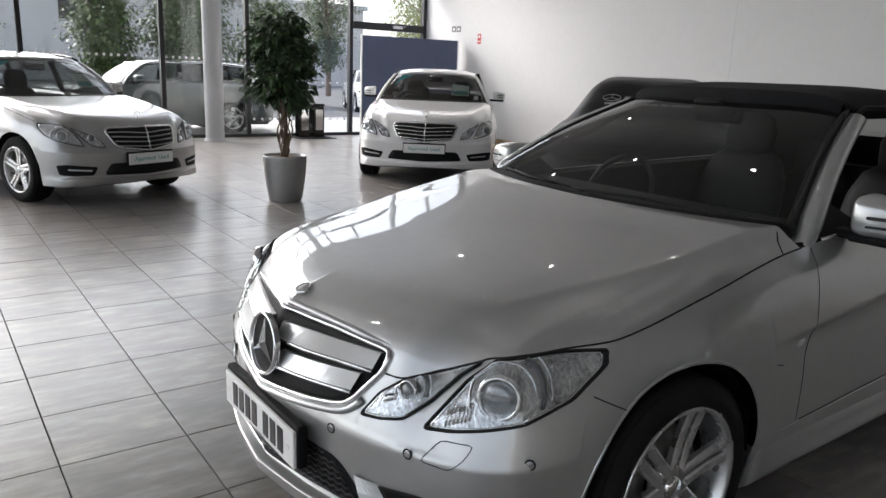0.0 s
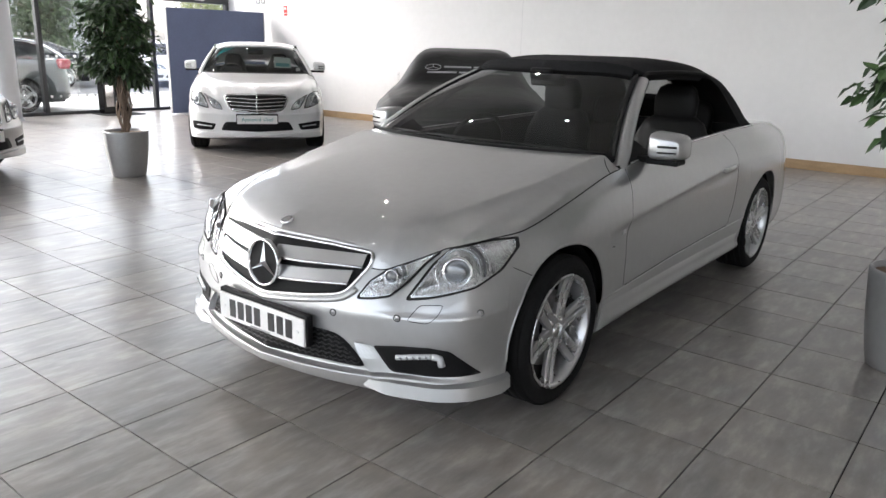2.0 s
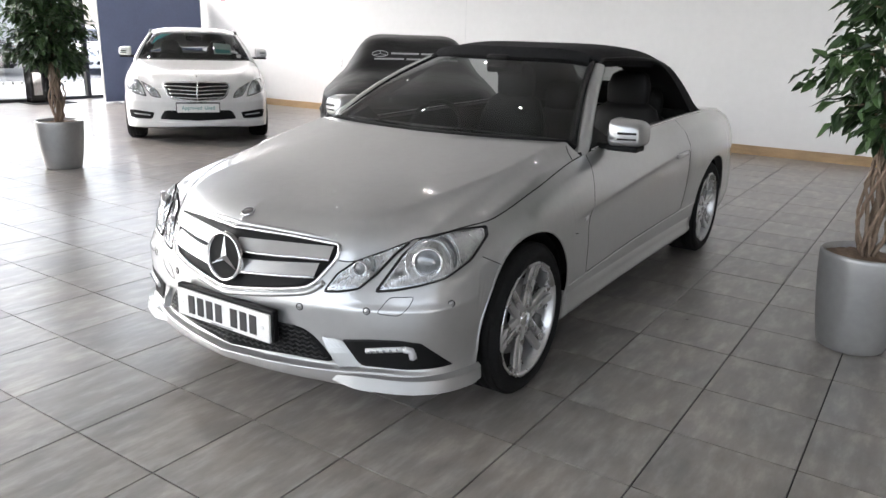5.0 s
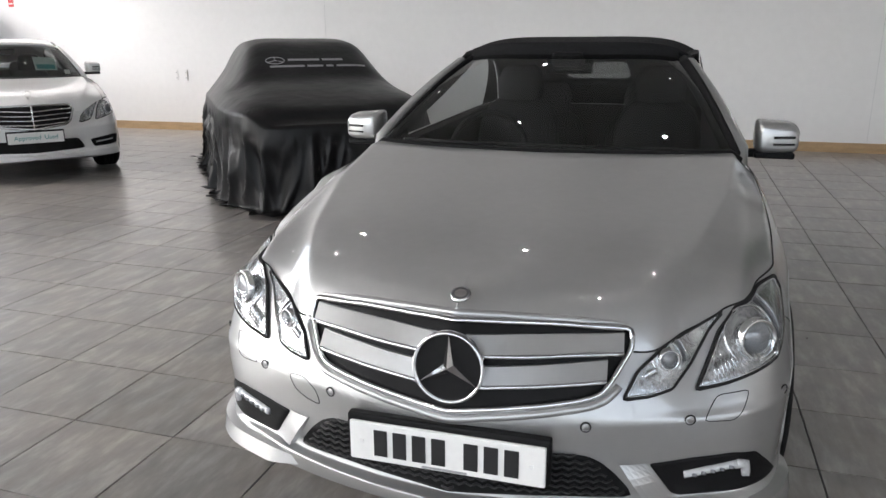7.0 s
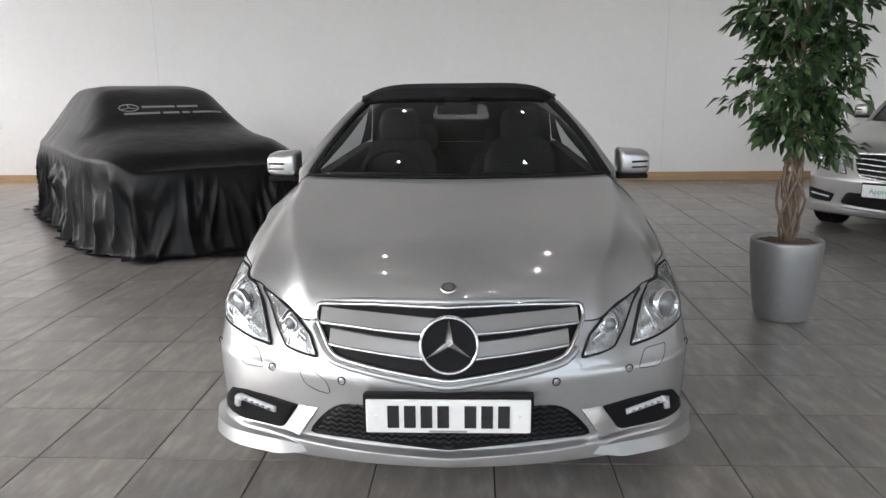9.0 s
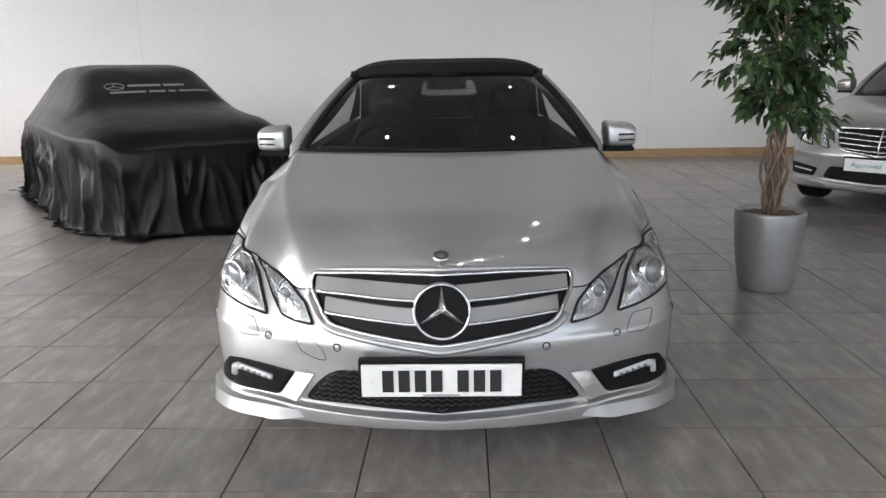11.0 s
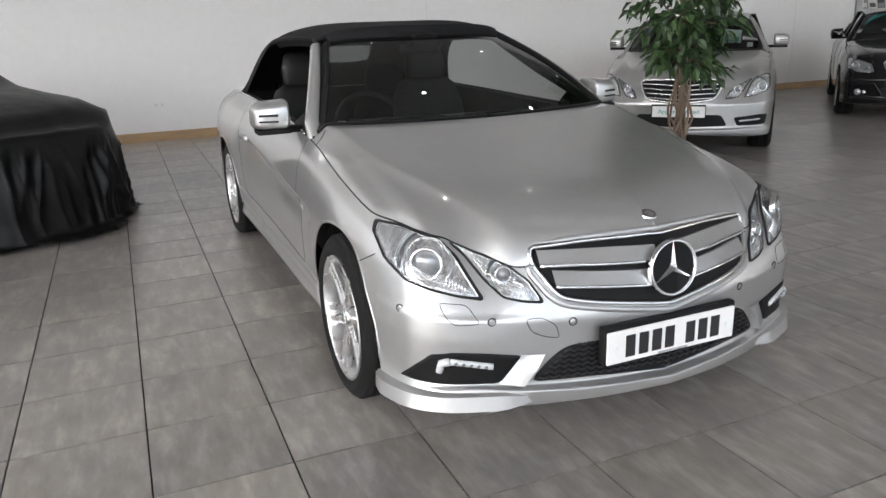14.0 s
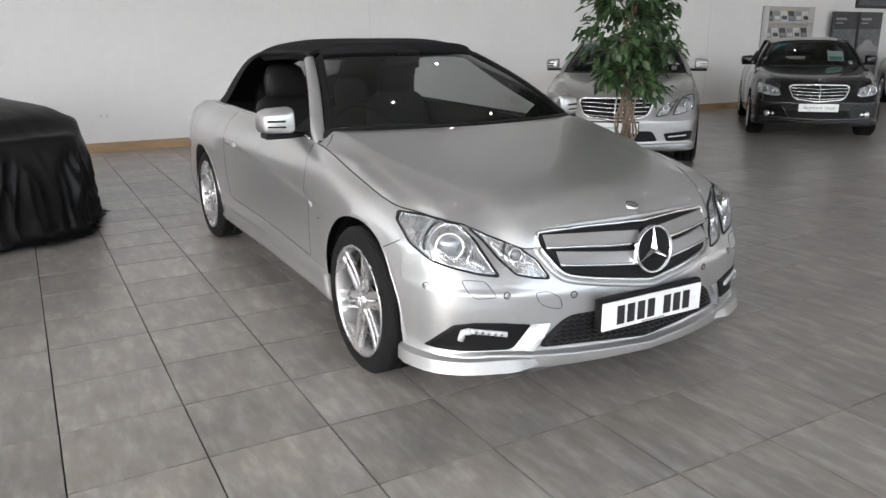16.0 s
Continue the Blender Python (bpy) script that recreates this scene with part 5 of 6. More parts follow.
def saloon(name, m, label, paint_m, sx, sy, sz, wheels, rail, crest, cowl, bonnet, kind, group="", lamps="twin", spokes=5, rails=False, fogs=True, dealer=True):
    g = Shape(sx, sy, sz, wheels, cowl, rail, crest, bonnet)
    car = empty(name, m, label, "car", group)
    body = part("body", weld(*both(g.side()), *both(g.hood()), *both(g.deck(rail[-1][1], rail[-1][1] + 0.2))), paint_m, car, "", smooth=True)
    skin = Skin(body)
    cabin(car, g, paint_m, paint_m, cowl, rail[0][1], rail[-1][1] + 0.04, False)
    part("underbody", box((1.5 * sx, 4.2 * sy, 0.06), (0, 2.35 * sy, 0.21), 0.02), M_DARKTRIM, car)
    k = (sx, sy, sz)
    for y in wheels:
        for s in (1, -1):
            rows = [[(s * x * sx, y + (ARCH + 0.004) * math.cos(a), 0.32 + (ARCH + 0.004) * math.sin(a)) for a in np.linspace(0.0, math.pi, 24)] for x in (0.85, 0.8, 0.6)]
            link_mesh("arch_liner", *sheet(rows), M_DARKTRIM, car)
            make_wheel("wheel", spokes, car, (s * 0.775 * sx, y, 0.322), s, 0.228)
    for s in (1, -1):
        i0 = int(np.argmax(g.top[:, 1] > 0.6 * sy))
        link_mesh("bonnet_gap", *tube([(s * v[0], v[1], v[2] + 0.0005) for v in g.top[i0 : g.cowl + 1]], 0.003, False, 5), M_GAP, car)
        sw = (-s, 0, 0)
        for y in (cowl + 0.0, 2.62 * sy, 3.5 * sy):
            link_mesh("door_gap", *skin.line([(s * 0.8, y, 0.93 * sz), (s * 0.89, y - 0.03, 0.7), (s * 0.89, y, 0.3)], sw, 0.0025), M_GAP, car)
        if lamps == "twin":
            lamp(car, skin, OUTER_LAMP, (-0.55, 0.83, -0.12), s, "headlight", [((0.715, 0.33, 0.652), 0.042)], k)
            lamp(car, skin, INNER_LAMP, (-0.35, 0.93, -0.1), s, "inner_headlight", [((0.525, 0.16, 0.64), 0.03)], k)
        else:
            lamp(car, skin, [(0.80, 0.58, 0.757), (0.64, 0.29, 0.725), (0.53, 0.2, 0.69), (0.49, 0.15, 0.60), (0.55, 0.15, 0.575), (0.70, 0.21, 0.59), (0.81, 0.36, 0.64)], (-0.45, 0.88, -0.12), s, "headlight", [((0.70, 0.3, 0.66), 0.045), ((0.58, 0.2, 0.64), 0.03)], k)
        fw = (-0.4 * s, 0.9, 0)
        if fogs:
            fog = [(s * 0.515 * sx, 0.1, 0.378 * sz), (s * 0.55 * sx, 0.12, 0.30 * sz), (s * 0.70 * sx, 0.16, 0.30 * sz), (s * 0.82 * sx, 0.25, 0.31 * sz), (s * 0.83 * sx, 0.28, 0.40 * sz), (s * 0.76 * sx, 0.2, 0.405 * sz)]
            fg = link_mesh("fog_recess", *skin.patch(fog, fw, 0.003, 0.0, 0.02), M_DARKTRIM, car, "black recess")
            link_mesh("light_strip", *skin.line([(s * 0.57 * sx, 0.12, 0.345 * sz), (s * 0.76 * sx, 0.2, 0.36 * sz)], fw, 0.009, 0.005), M_LED, fg, "clear light bar")
        else:
            for x, size in ((0.67, 1.0), (0.58, 0.62)):
                c = skin.drop((s * x * sx, 0.15, 0.345 * sz), fw, 0.004)
                d = link_mesh("fog_light", *lathe([(0.0, 0.012), (0.03 * size, 0.01), (0.042 * size, 0.0)], 20), M_REFLECTOR, car, "round clear fog light")
                d.matrix_basis = Matrix.Translation(c) @ (-Vector(fw).normalized()).to_track_quat("Z", "Y").to_matrix().to_4x4()
            link_mesh("bumper_crease", *skin.line([(s * 0.50 * sx, 0.08, 0.475 * sz), (s * 0.44 * sx, 0.07, 0.40 * sz), (s * 0.36 * sx, 0.05, 0.285 * sz)], (-0.2 * s, 1, 0), 0.009, 0.002), paint_m, car, "raised black bumper crease")
            link_mesh("bumper_strip", *skin.line([(s * 0.50 * sx, 0.08, 0.455 * sz), (s * 0.68 * sx, 0.14, 0.465 * sz), (s * 0.82 * sx, 0.28, 0.48 * sz)], fw, 0.008, 0.002), paint_m, car, "raised black bumper strip")
        make_mirror(car, s, 0.925 * sx, cowl + 0.28, 1.04 * sz, paint_m)
        if rails:
            pts = [(s * (g.rail_at(y)[0] + 0.01), y, g.rail_at(y)[2] + 0.035 * min(1, 12 * min((y - rail[0][1]) / 2, (rail[-3][1] - y) / 2) + 0.2)) for y in np.linspace(rail[0][1] + 0.05, rail[-3][1], 20)]
            link_mesh("roof_rail", *tube(pts, 0.014, False, 6), M_GLOSSBLACK, car, "black roof rail")
    # grille with four bars
    fw = (0, 1, 0)
    poly = [(0, 0, 0.735), (0.36, 0.1, 0.728), (0.395, 0.1, 0.70), (0.34, 0.1, 0.575), (0.29, 0.08, 0.545), (0, 0, 0.515), (-0.29, 0.08, 0.545), (-0.34, 0.1, 0.575), (-0.395, 0.1, 0.70), (-0.36, 0.1, 0.728)]
    poly = [(x * sx, y, z * sz) for x, y, z in poly]
    gr = link_mesh("grille", *skin.patch(poly, fw, 0.002, 0.012, 0.03, 8), M_DARKTRIM, car, "black grille with chrome bars")
    link_mesh("grille_frame", *skin.rim(poly, fw, 0.014, 0.008, 0.03), M_CHROME, gr, "chrome grille surround")
    for j in range(4):
        z = 0.562 + 0.042 * j
        w = 0.305 + 0.022 * j
        link_mesh("slat", *tube([skin.drop((x * sx, 0, (z - 0.012 * (1 - abs(x) / w)) * sz), fw, 0.02) for x in np.linspace(-w, w, 15)], 0.008, False, 6, 0.7), M_CHROME if kind != "plain" else M_SILVER2, gr, "chrome grille bar")
    link_mesh("centre_bar", *tube([skin.drop((0, 0, z * sz), fw, 0.024) for z in (0.52, 0.6, 0.68, 0.733)], 0.008, False, 6), M_CHROME, gr)
    q = skin.drop((0, 0.16 * sy, 0.8 * sz), (0, 0.45, -0.9), 0.0)
    orn = link_mesh("bonnet_ornament", *tube([(0.03 * math.cos(a), 0, 0.055 + 0.03 * math.sin(a)) for a in np.linspace(0, 2 * math.pi, 21)[:-1]], 0.0035, True, 5), M_CHROME, car, "small upright chrome ring ornament")
    orn.matrix_basis = Matrix.Translation(q)
    link_mesh("stem", *tube([(0, 0, 0), (0, 0, 0.025)], [0.012, 0.005], False, 8), M_CHROME, orn)
    number_board(car, skin, 0.44 * sz, y=-0.03, dealer=dealer)
    poly = [(0, 0, 0.41), (0.40, 0.05, 0.405), (0.46, 0.07, 0.30), (0, 0, 0.285), (-0.46, 0.07, 0.30), (-0.40, 0.05, 0.405)]
    link_mesh("intake", *skin.patch([(x * sx, y, z * sz) for x, y, z in poly], fw, 0.003, 0, 0.03, 6), M_DARKTRIM, car, "black lower intake")
    # tax disc, price sheet and the screen's blue-green reflection, painted as a band
    fr, hb = g.roof_front, g.hood_end

    def on_screen(x, f, lift=0.012):
        yb, zb = np.interp(abs(x), [v[0] for v in hb[::-1]], [v[1] for v in hb[::-1]]) + 0.045, np.interp(abs(x), [v[0] for v in hb[::-1]], [v[2] for v in hb[::-1]])
        yt, zt = np.interp(abs(x), [v[0] for v in fr[::-1]], [v[1] for v in fr[::-1]]), np.interp(abs(x), [v[0] for v in fr[::-1]], [v[2] for v in fr[::-1]])
        return (x, yb * (1 - f) + yt * f + lift, zb * (1 - f) + zt * f - lift)

    if dealer:
        sheet_pts = [[on_screen(x, f) for x in (0.26 * sx, 0.5 * sx)] for f in (0.24, 0.62)]
        pr = link_mesh("price_sheet", *sheet(sheet_pts), mat_price, car, "pale green printed price sheet behind the screen", smooth=False)
        link_mesh("print", *sheet([[on_screen(x, f, 0.009) for x in (0.28 * sx, 0.48 * sx)] for f in (0.27, 0.4)]), M_TEAL, pr, smooth=False)
        link_mesh("tax_disc", *sheet([[on_screen(x, f) for x in (0.57 * sx, 0.63 * sx)] for f in (0.12, 0.26)]), M_WHITE, car, smooth=False)
        # teal strip coloured to stand for the reflection in the screen's upper corner
        band = [[on_screen(x, f, 0.006) for x, f in ((-0.58 * sx, 0.55), (-0.52 * sx, 0.8))], [on_screen(x, f, 0.006) for x, f in ((-0.5 * sx, 0.72), (-0.44 * sx, 0.93))], [on_screen(x, f, 0.006) for x, f in ((-0.3 * sx, 0.9), (-0.22 * sx, 0.97))]]
        link_mesh("screen_reflection", *sheet(band), M_TINT, car, "blue-green protective strip on the screen", smooth=False)
    return car, g


mat_price = mat("price_paper", (0.5, 0.62, 0.57), 0.5)


HERO = pose(0.0, 0.018, 0.0, 0, 0, 0.4)
hero()

SALOON_RAIL = [(0.60, 2.02, 1.36), (0.62, 2.5, 1.405), (0.625, 3.0, 1.39), (0.64, 3.4, 1.31), (0.68, 3.8, 1.16), (0.72, 4.12, 1.055)]
SALOON_CREST = [(1.8, 1.37), (1.98, 1.41), (2.5, 1.465), (3.0, 1.46), (3.5, 1.37), (3.9, 1.2), (4.3, 1.07)]
SALOON_BONNET = [(0.091, 0.787), (0.12, 0.815), (0.2, 0.85), (0.4, 0.895), (0.8, 0.95), (1.1, 0.985), (1.3, 1.01)]
ESTATE_RAIL = [(0.60, 2.02, 1.36), (0.62, 2.5, 1.41), (0.62, 3.2, 1.41), (0.62, 3.9, 1.38), (0.63, 4.3, 1.30), (0.67, 4.55, 1.15), (0.7, 4.68, 1.06)]
ESTATE_CREST = [(1.8, 1.37), (1.98, 1.41), (2.5, 1.47), (3.4, 1.475), (4.1, 1.44), (4.45, 1.34), (4.8, 1.08)]

white_car, _ = saloon("saloon_car", pose(-5.83, 4.5, 0, 0, 0, 52), "white four-door saloon with a dealer plate, parked on the tiles", M_WHITEPAINT, 1.035, 1.035, 1.06, (0.87, 3.745), SALOON_RAIL, SALOON_CREST, 1.56, SALOON_BONNET, "dark")
second_white = copy_thing(white_car, pose(13.05, 5.0, 0, 0, 0, -48))
tagged(second_white, "white four-door saloon parked beside the black saloon", "car")
saloon("saloon_car", pose(3.72, 4.35, 0, 0, 0, -45.5), "silver four-door saloon with a bright chrome grille and a dealer plate", M_SILVER2, 1.035, 1.035, 1.06, (0.87, 3.745), SALOON_RAIL, SALOON_CREST, 1.56, SALOON_BONNET, "chrome")
saloon("estate_car", pose(-5.95, 1.19, 0, 0, 0, 113), "silver estate car with black roof rails and a dealer plate", M_SILVER2, 1.0, 1.01, 1.04, (0.87, 3.745), ESTATE_RAIL, ESTATE_CREST, 1.56, SALOON_BONNET, "plain", rails=True)
saloon("saloon_car", pose(7.91, 4.74, 0, 0, 0, -48), "gloss black four-door saloon with a chrome grille and a price sheet", M_BLACKPAINT, 0.99, 0.975, 1.05, (0.83, 3.59), [(x * 0.96, y * 0.96, z * 0.99) for x, y, z in SALOON_RAIL], [(y * 0.96, z * 0.99) for y, z in SALOON_CREST], 1.48, [(0.086, 0.78), (0.12, 0.81), (0.2, 0.84), (0.4, 0.885), (0.8, 0.94), (1.1, 0.975), (1.25, 0.995)], "chrome", lamps="single", fogs=False)


# ---- car under a dust cover ----
def covered_car(m):
    e = empty("covered_car", m, "car under a black satin dust cover draped to the floor", "car")
    rnd = random.Random(5)
    n, rt, rs = 1000, 30, 30
    ycen, a, b = 2.08, 0.93, 2.2
    ys, hs = [0, 0.12, 0.5, 1.05, 1.35, 1.8, 2.3, 2.9, 3.5, 4.0, 4.3], [0.79, 0.87, 0.975, 1.06, 1.225, 1.415, 1.445, 1.43, 1.29, 1.04, 0.9]

    def top(x, y):
        h = float(cubic(ys, hs, y))
        low = 0.88 + 0.05 * math.sin(y)
        if h > 0.9:
            w = 0.68 + 0.06 * (1.44 - h)
            k = 1 / (1 + (abs(x) / w) ** 9)
            h = low + (h - low) * k
        return h - 0.05 * (abs(x) / a) ** 4

    # even steps round the outline of the body
    sq = lambda v: abs(v) ** 0.5 * (1 if v > 0 else -1)
    ring = np.array([(a * sq(math.cos(t)), ycen + b * sq(math.sin(t))) for t in np.linspace(0, 2 * math.pi, 6001)])
    run = np.concatenate([[0], np.cumsum(np.hypot(*np.diff(ring, axis=0).T))])
    at_u = np.linspace(0, run[-1], n + 1)[:-1]
    rim = np.stack([np.interp(at_u, run, ring[:, 0]), np.interp(at_u, run, ring[:, 1])], 1)
    tang = np.roll(rim, -6, 0) - np.roll(rim, 6, 0)
    tang /= np.hypot(tang[:, 0], tang[:, 1])[:, None]
    outw = np.stack([tang[:, 1], -tang[:, 0]], 1)
    verts = []
    for j in range(rt):
        q = (j / (rt - 1)) ** 0.6
        for k in range(n):
            x, y = rim[k, 0] * q, ycen + (rim[k, 1] - ycen) * q
            wob = (0.010 * noise.noise((x * 2.2, y * 2.2, 2)) + 0.006 * noise.noise((x * 7, y * 3, 4)) * q) * min(1, q * 3)
            verts.append((x, y, top(x, y) + wob - 0.05 * max(0, q - 0.9) / 0.1))
    crest_of = lambda v: 1 - 2 * abs(math.sin(v / 2)) ** 0.75
    sets = [(9, 0.045, 2.0, 0.0), (23, 0.040, -2.6, 3.0), (47, 0.034, 3.4, 7.0), (89, 0.019, -4.5, 11.0)]
    phase = [rnd.uniform(0, 6.28) for _ in sets]
    for j in range(1, rs + 1):
        f = j / rs
        hem = max(0, f - 0.9) / 0.1
        for k in range(n):
            ex, ey = rim[k]
            dx, dy = outw[k]
            u = k / n
            c, sn = math.cos(2 * math.pi * u), math.sin(2 * math.pi * u)
            z0 = top(ex, ey) - 0.05
            fold = 0.0
            for (num, amp, lean, sd), ph in zip(sets, phase):
                warp = 11.0 * noise.noise((c * 1.8, sn * 1.8, sd)) + 6.5 * noise.noise((c * 5.5, sn * 5.5, sd + 1 + 0.9 * f))
                on = min(1, max(0, 0.5 + 1.9 * noise.noise((c * 5.0, sn * 5.0, sd + 2 + 0.5 * f))))
                begin = 0.04 + 0.3 * max(0, noise.noise((c * 9, sn * 9, sd + 3)))
                up = min(1, max(0, (f - begin) / 0.3))
                fold += amp * on * up * up * (3 - 2 * up) * crest_of(num * 2 * math.pi * u + warp + lean * f + ph)
            out = 0.03 * math.sin(math.pi * min(1, f * 1.4)) + 0.09 * f**1.5 + fold
            out += hem * (0.05 + 0.3 * max(0, noise.noise((c * 4.5, sn * 4.5, 1))) + 0.06 * noise.noise((c * 26, sn * 26, 6)))
            z = z0 + (0.014 - z0) * min(1, f / 0.93)
            z += hem * (0.022 + 0.05 * max(-0.3, noise.noise((c * 24, sn * 24, 3))) * (1 - 0.6 * hem))
            verts.append((ex + dx * out, ey + dy * out, max(0.006, z)))
    rows = rt + rs
    faces = [(i * n + k, i * n + (k + 1) % n, (i + 1) * n + (k + 1) % n, (i + 1) * n + k) for i in range(1, rows - 1) for k in range(n)]
    faces += [(0, n + (k + 1) % n, n + k) for k in range(n)]
    cover = link_mesh("dust_cover", verts, faces, M_COVER, e, "black satin cloth with long folds")
    sk = Skin(cover)
    w = (0, 0.75, -0.66)

    def at(x, v, lift=0.004):
        return sk.drop((x, 1.42 + v * 0.62, 1.15 + v * 0.72), w, lift)

    ring = [at(-0.34 + 0.085 * math.cos(t), 0.02 + 0.062 * math.sin(t)) for t in np.linspace(0, 2 * math.pi, 33)[:-1]]
    em = link_mesh("printed_ring", *tube(ring, 0.005, True, 5), M_GREYPRINT, e, "grey printed ring")
    for k in range(3):
        t = math.pi / 2 + k * 2 * math.pi / 3
        link_mesh("spoke", *tube([at(-0.34, 0.02), at(-0.34 + 0.08 * math.cos(t), 0.02 + 0.058 * math.sin(t))], 0.005, False, 4), M_GREYPRINT, em)

    def bar(x0, x1, v, h):
        r = [[at(x0 + (x1 - x0) * i / 6, v + d) for i in range(7)] for d in (-h / 2, h / 2)]
        link_mesh("bar", *sheet(r), M_GREYPRINT, e, "pale grey printed bar", smooth=False)

    x = -0.22
    for wd in (0.30, 0.2):
        bar(x, x + wd, 0.03, 0.04)
        x += wd + 0.025
    x = -0.40
    for wd in (0.32, 0.15, 0.07, 0.28):
        bar(x, x + wd, -0.085, 0.034)
        x += wd + 0.028
    return e


covered_car(Matrix.Translation((-2.2, 4.2, 0)) @ pose(0, 0, 0, 0, 0, 36.9) @ Matrix.Diagonal((1.05, 1.025, 1, 1)))


# ---- plants ----
def leaf_cloud(points, rnd, length, droop=0.6):
    verts, faces = [], []
    for c, out in points:
        L = length * rnd.uniform(0.65, 1.2)
        d = (out + Vector((rnd.gauss(0, 0.5), rnd.gauss(0, 0.5), -droop + rnd.gauss(0, 0.35)))).normalized()
        side = d.cross(Vector((rnd.gauss(0, 0.4), rnd.gauss(0, 0.4), 1))).normalized()
        up = side.cross(d)
        w = L * rnd.uniform(0.2, 0.27)
        n = len(verts)
        bend = up * (-0.14 * L)
        verts += [c, c + d * L * 0.35 + side * w + up * 0.012, c + d * L * 0.4, c + d * L * 0.35 - side * w + up * 0.012,
                  c + d * L * 0.75 + side * w * 0.62 + bend * 0.4, c + d * L * 0.75 - side * w * 0.62 + bend * 0.4, c + d * L + bend]
        faces += [(n, n + 2, n + 1), (n, n + 3, n + 2), (n + 1, n + 2, n + 6, n + 4), (n + 2, n + 3, n + 5, n + 6)]
    return verts, faces


def ficus(at, seed, top, bottom, width, leaves, label, girth=1.0):
    e = empty("potted_ficus", pose(*at), label, "plant", "potted figs")
    rnd = random.Random(seed)
    profile = [(0.0, 0.0), (0.145, 0.0), (0.155, 0.005), (0.162, 0.022), (0.18, 0.12), (0.194, 0.22), (0.205, 0.33), (0.211, 0.42), (0.214, 0.475), (0.212, 0.49), (0.206, 0.497), (0.199, 0.493), (0.196, 0.455), (0.192, 0.44)]
    link_mesh("pot", *lathe([(r * girth, z) for r, z in profile], 56), M_POT, e, "silver tapered planter")
    soil = [[((0.196 * girth * j / 7) * math.cos(t), (0.196 * girth * j / 7) * math.sin(t), 0.465 + 0.014 * noise.noise((math.cos(t) * j * 3, math.sin(t) * j * 3, seed)) + 0.012 * (1 - j / 7)) for t in np.linspace(0, 2 * math.pi, 41)] for j in range(8)]
    link_mesh("soil", *sheet(soil), M_SOIL, e, "brown bark chippings")
    # plaited stems
    fork = bottom + 0.12
    for k in range(12):
        ph, r = 2 * math.pi * k / 12, 0.026 + 0.026 * (k % 3) / 2
        turn = (1.6 if k % 2 else -1.6) * rnd.uniform(0.8, 1.2)
        pts = []
        for j in range(15):
            f = j / 14
            rr = r * (0.55 + 0.9 * math.sin(math.pi * min(1, f * 1.05))) + 0.006 * rnd.gauss(0, 1)
            an = ph + turn * f * 2.2
            pts.append((rr * math.cos(an), rr * math.sin(an), 0.46 + (fork - 0.46) * f))
        link_mesh("stem", *tube(pts, [0.0095 - 0.002 * j / 14 for j in range(15)], False, 6), M_BARK, e, "plaited brown stem")
    limbs, tips = [], []
    trunk = [(0.01 * math.sin(7 * f), 0.012 * math.cos(5 * f), 0.47 + (top - 0.6) * f) for f in np.linspace(0, 1, 14)]
    limbs.append(tube(trunk, [0.022 - 0.015 * f for f in np.linspace(0, 1, 14)], False, 7))
    for k in range(46):
        z = bottom + (top - bottom - 0.1) * (k / 45) ** 0.9
        an = k * 2.4 + rnd.uniform(-0.3, 0.3)
        f = (z - bottom) / (top - bottom)
        reach = width * (0.62 + 0.55 * math.sin(math.pi * min(1, 0.12 + 0.88 * f))) * rnd.uniform(0.55, 1.12) * (1 if f < 0.75 else 1 - (f - 0.75) * 2.2)
        start = Vector((0, 0, max(fork - 0.06, z - 0.14)))
        end = Vector((reach * math.cos(an), reach * math.sin(an), z + rnd.uniform(0.0, 0.12)))
        mid = start.lerp(end, 0.5) + Vector((0, 0, 0.09))
        limbs.append(tube([start, start.lerp(mid, 0.6), mid, mid.lerp(end, 0.6), end], [0.009, 0.007, 0.006, 0.004, 0.002], False, 5))
        for j in range(int(leaves / 46)):
            f2 = rnd.uniform(0.22, 1.05) ** 0.7
            c = start.lerp(mid, f2 * 2) if f2 < 0.5 else mid.lerp(end, f2 * 2 - 1)
            off = Vector((rnd.gauss(0, 1), rnd.gauss(0, 1), rnd.gauss(0, 0.8))) * 0.045
            tips.append((c + off, (Vector((math.cos(an), math.sin(an), 0)) * 0.7 + off.normalized() * 0.7)))
    tagged(link_mesh("branch_work", *merge(*limbs), M_BARK, e, "thin brown branches"), kind="stuff")
    link_mesh("crown", *leaf_cloud(tips, rnd, 0.098), M_LEAF, e, "dense drooping dark green pointed leaves", smooth=False)
    return e


ficus((-5.47, 2.46, 0), 3, 1.92, 0.95, 0.345, 2500, "tall potted fig with dense dark leaves in a silver planter", 1.09)
ficus((1.97, 2.3, 0), 8, 2.45, 0.98, 0.3, 2300, "tall potted fig with plaited stems in a silver planter", 0.97)

# ---- by the far end of the white wall ----
M_SLAT = mat("blind_slat", (0.1, 0.105, 0.12), 0.5)
rack = empty("brochure_rack", pose(12.68, YN, -0.1), "pale wooden wall rack with two shelves of brochures", "rack")
part("back_panel", box((1.52, 0.03, 1.55), (0, -0.02, 1.42), 0.004), mat("pale_laminate", (0.45, 0.42, 0.38), 0.5, var=0.06), rack)
for z in (1.5, 1.85):
    sh = part("shelf", box((1.46, 0.12, 0.02), (0, -0.09, z), 0.003), M_GREYMETAL, rack)
    part("lip", box((1.46, 0.012, 0.05), (0, -0.15, z + 0.02), 0.002), M_GREYMETAL, sh)
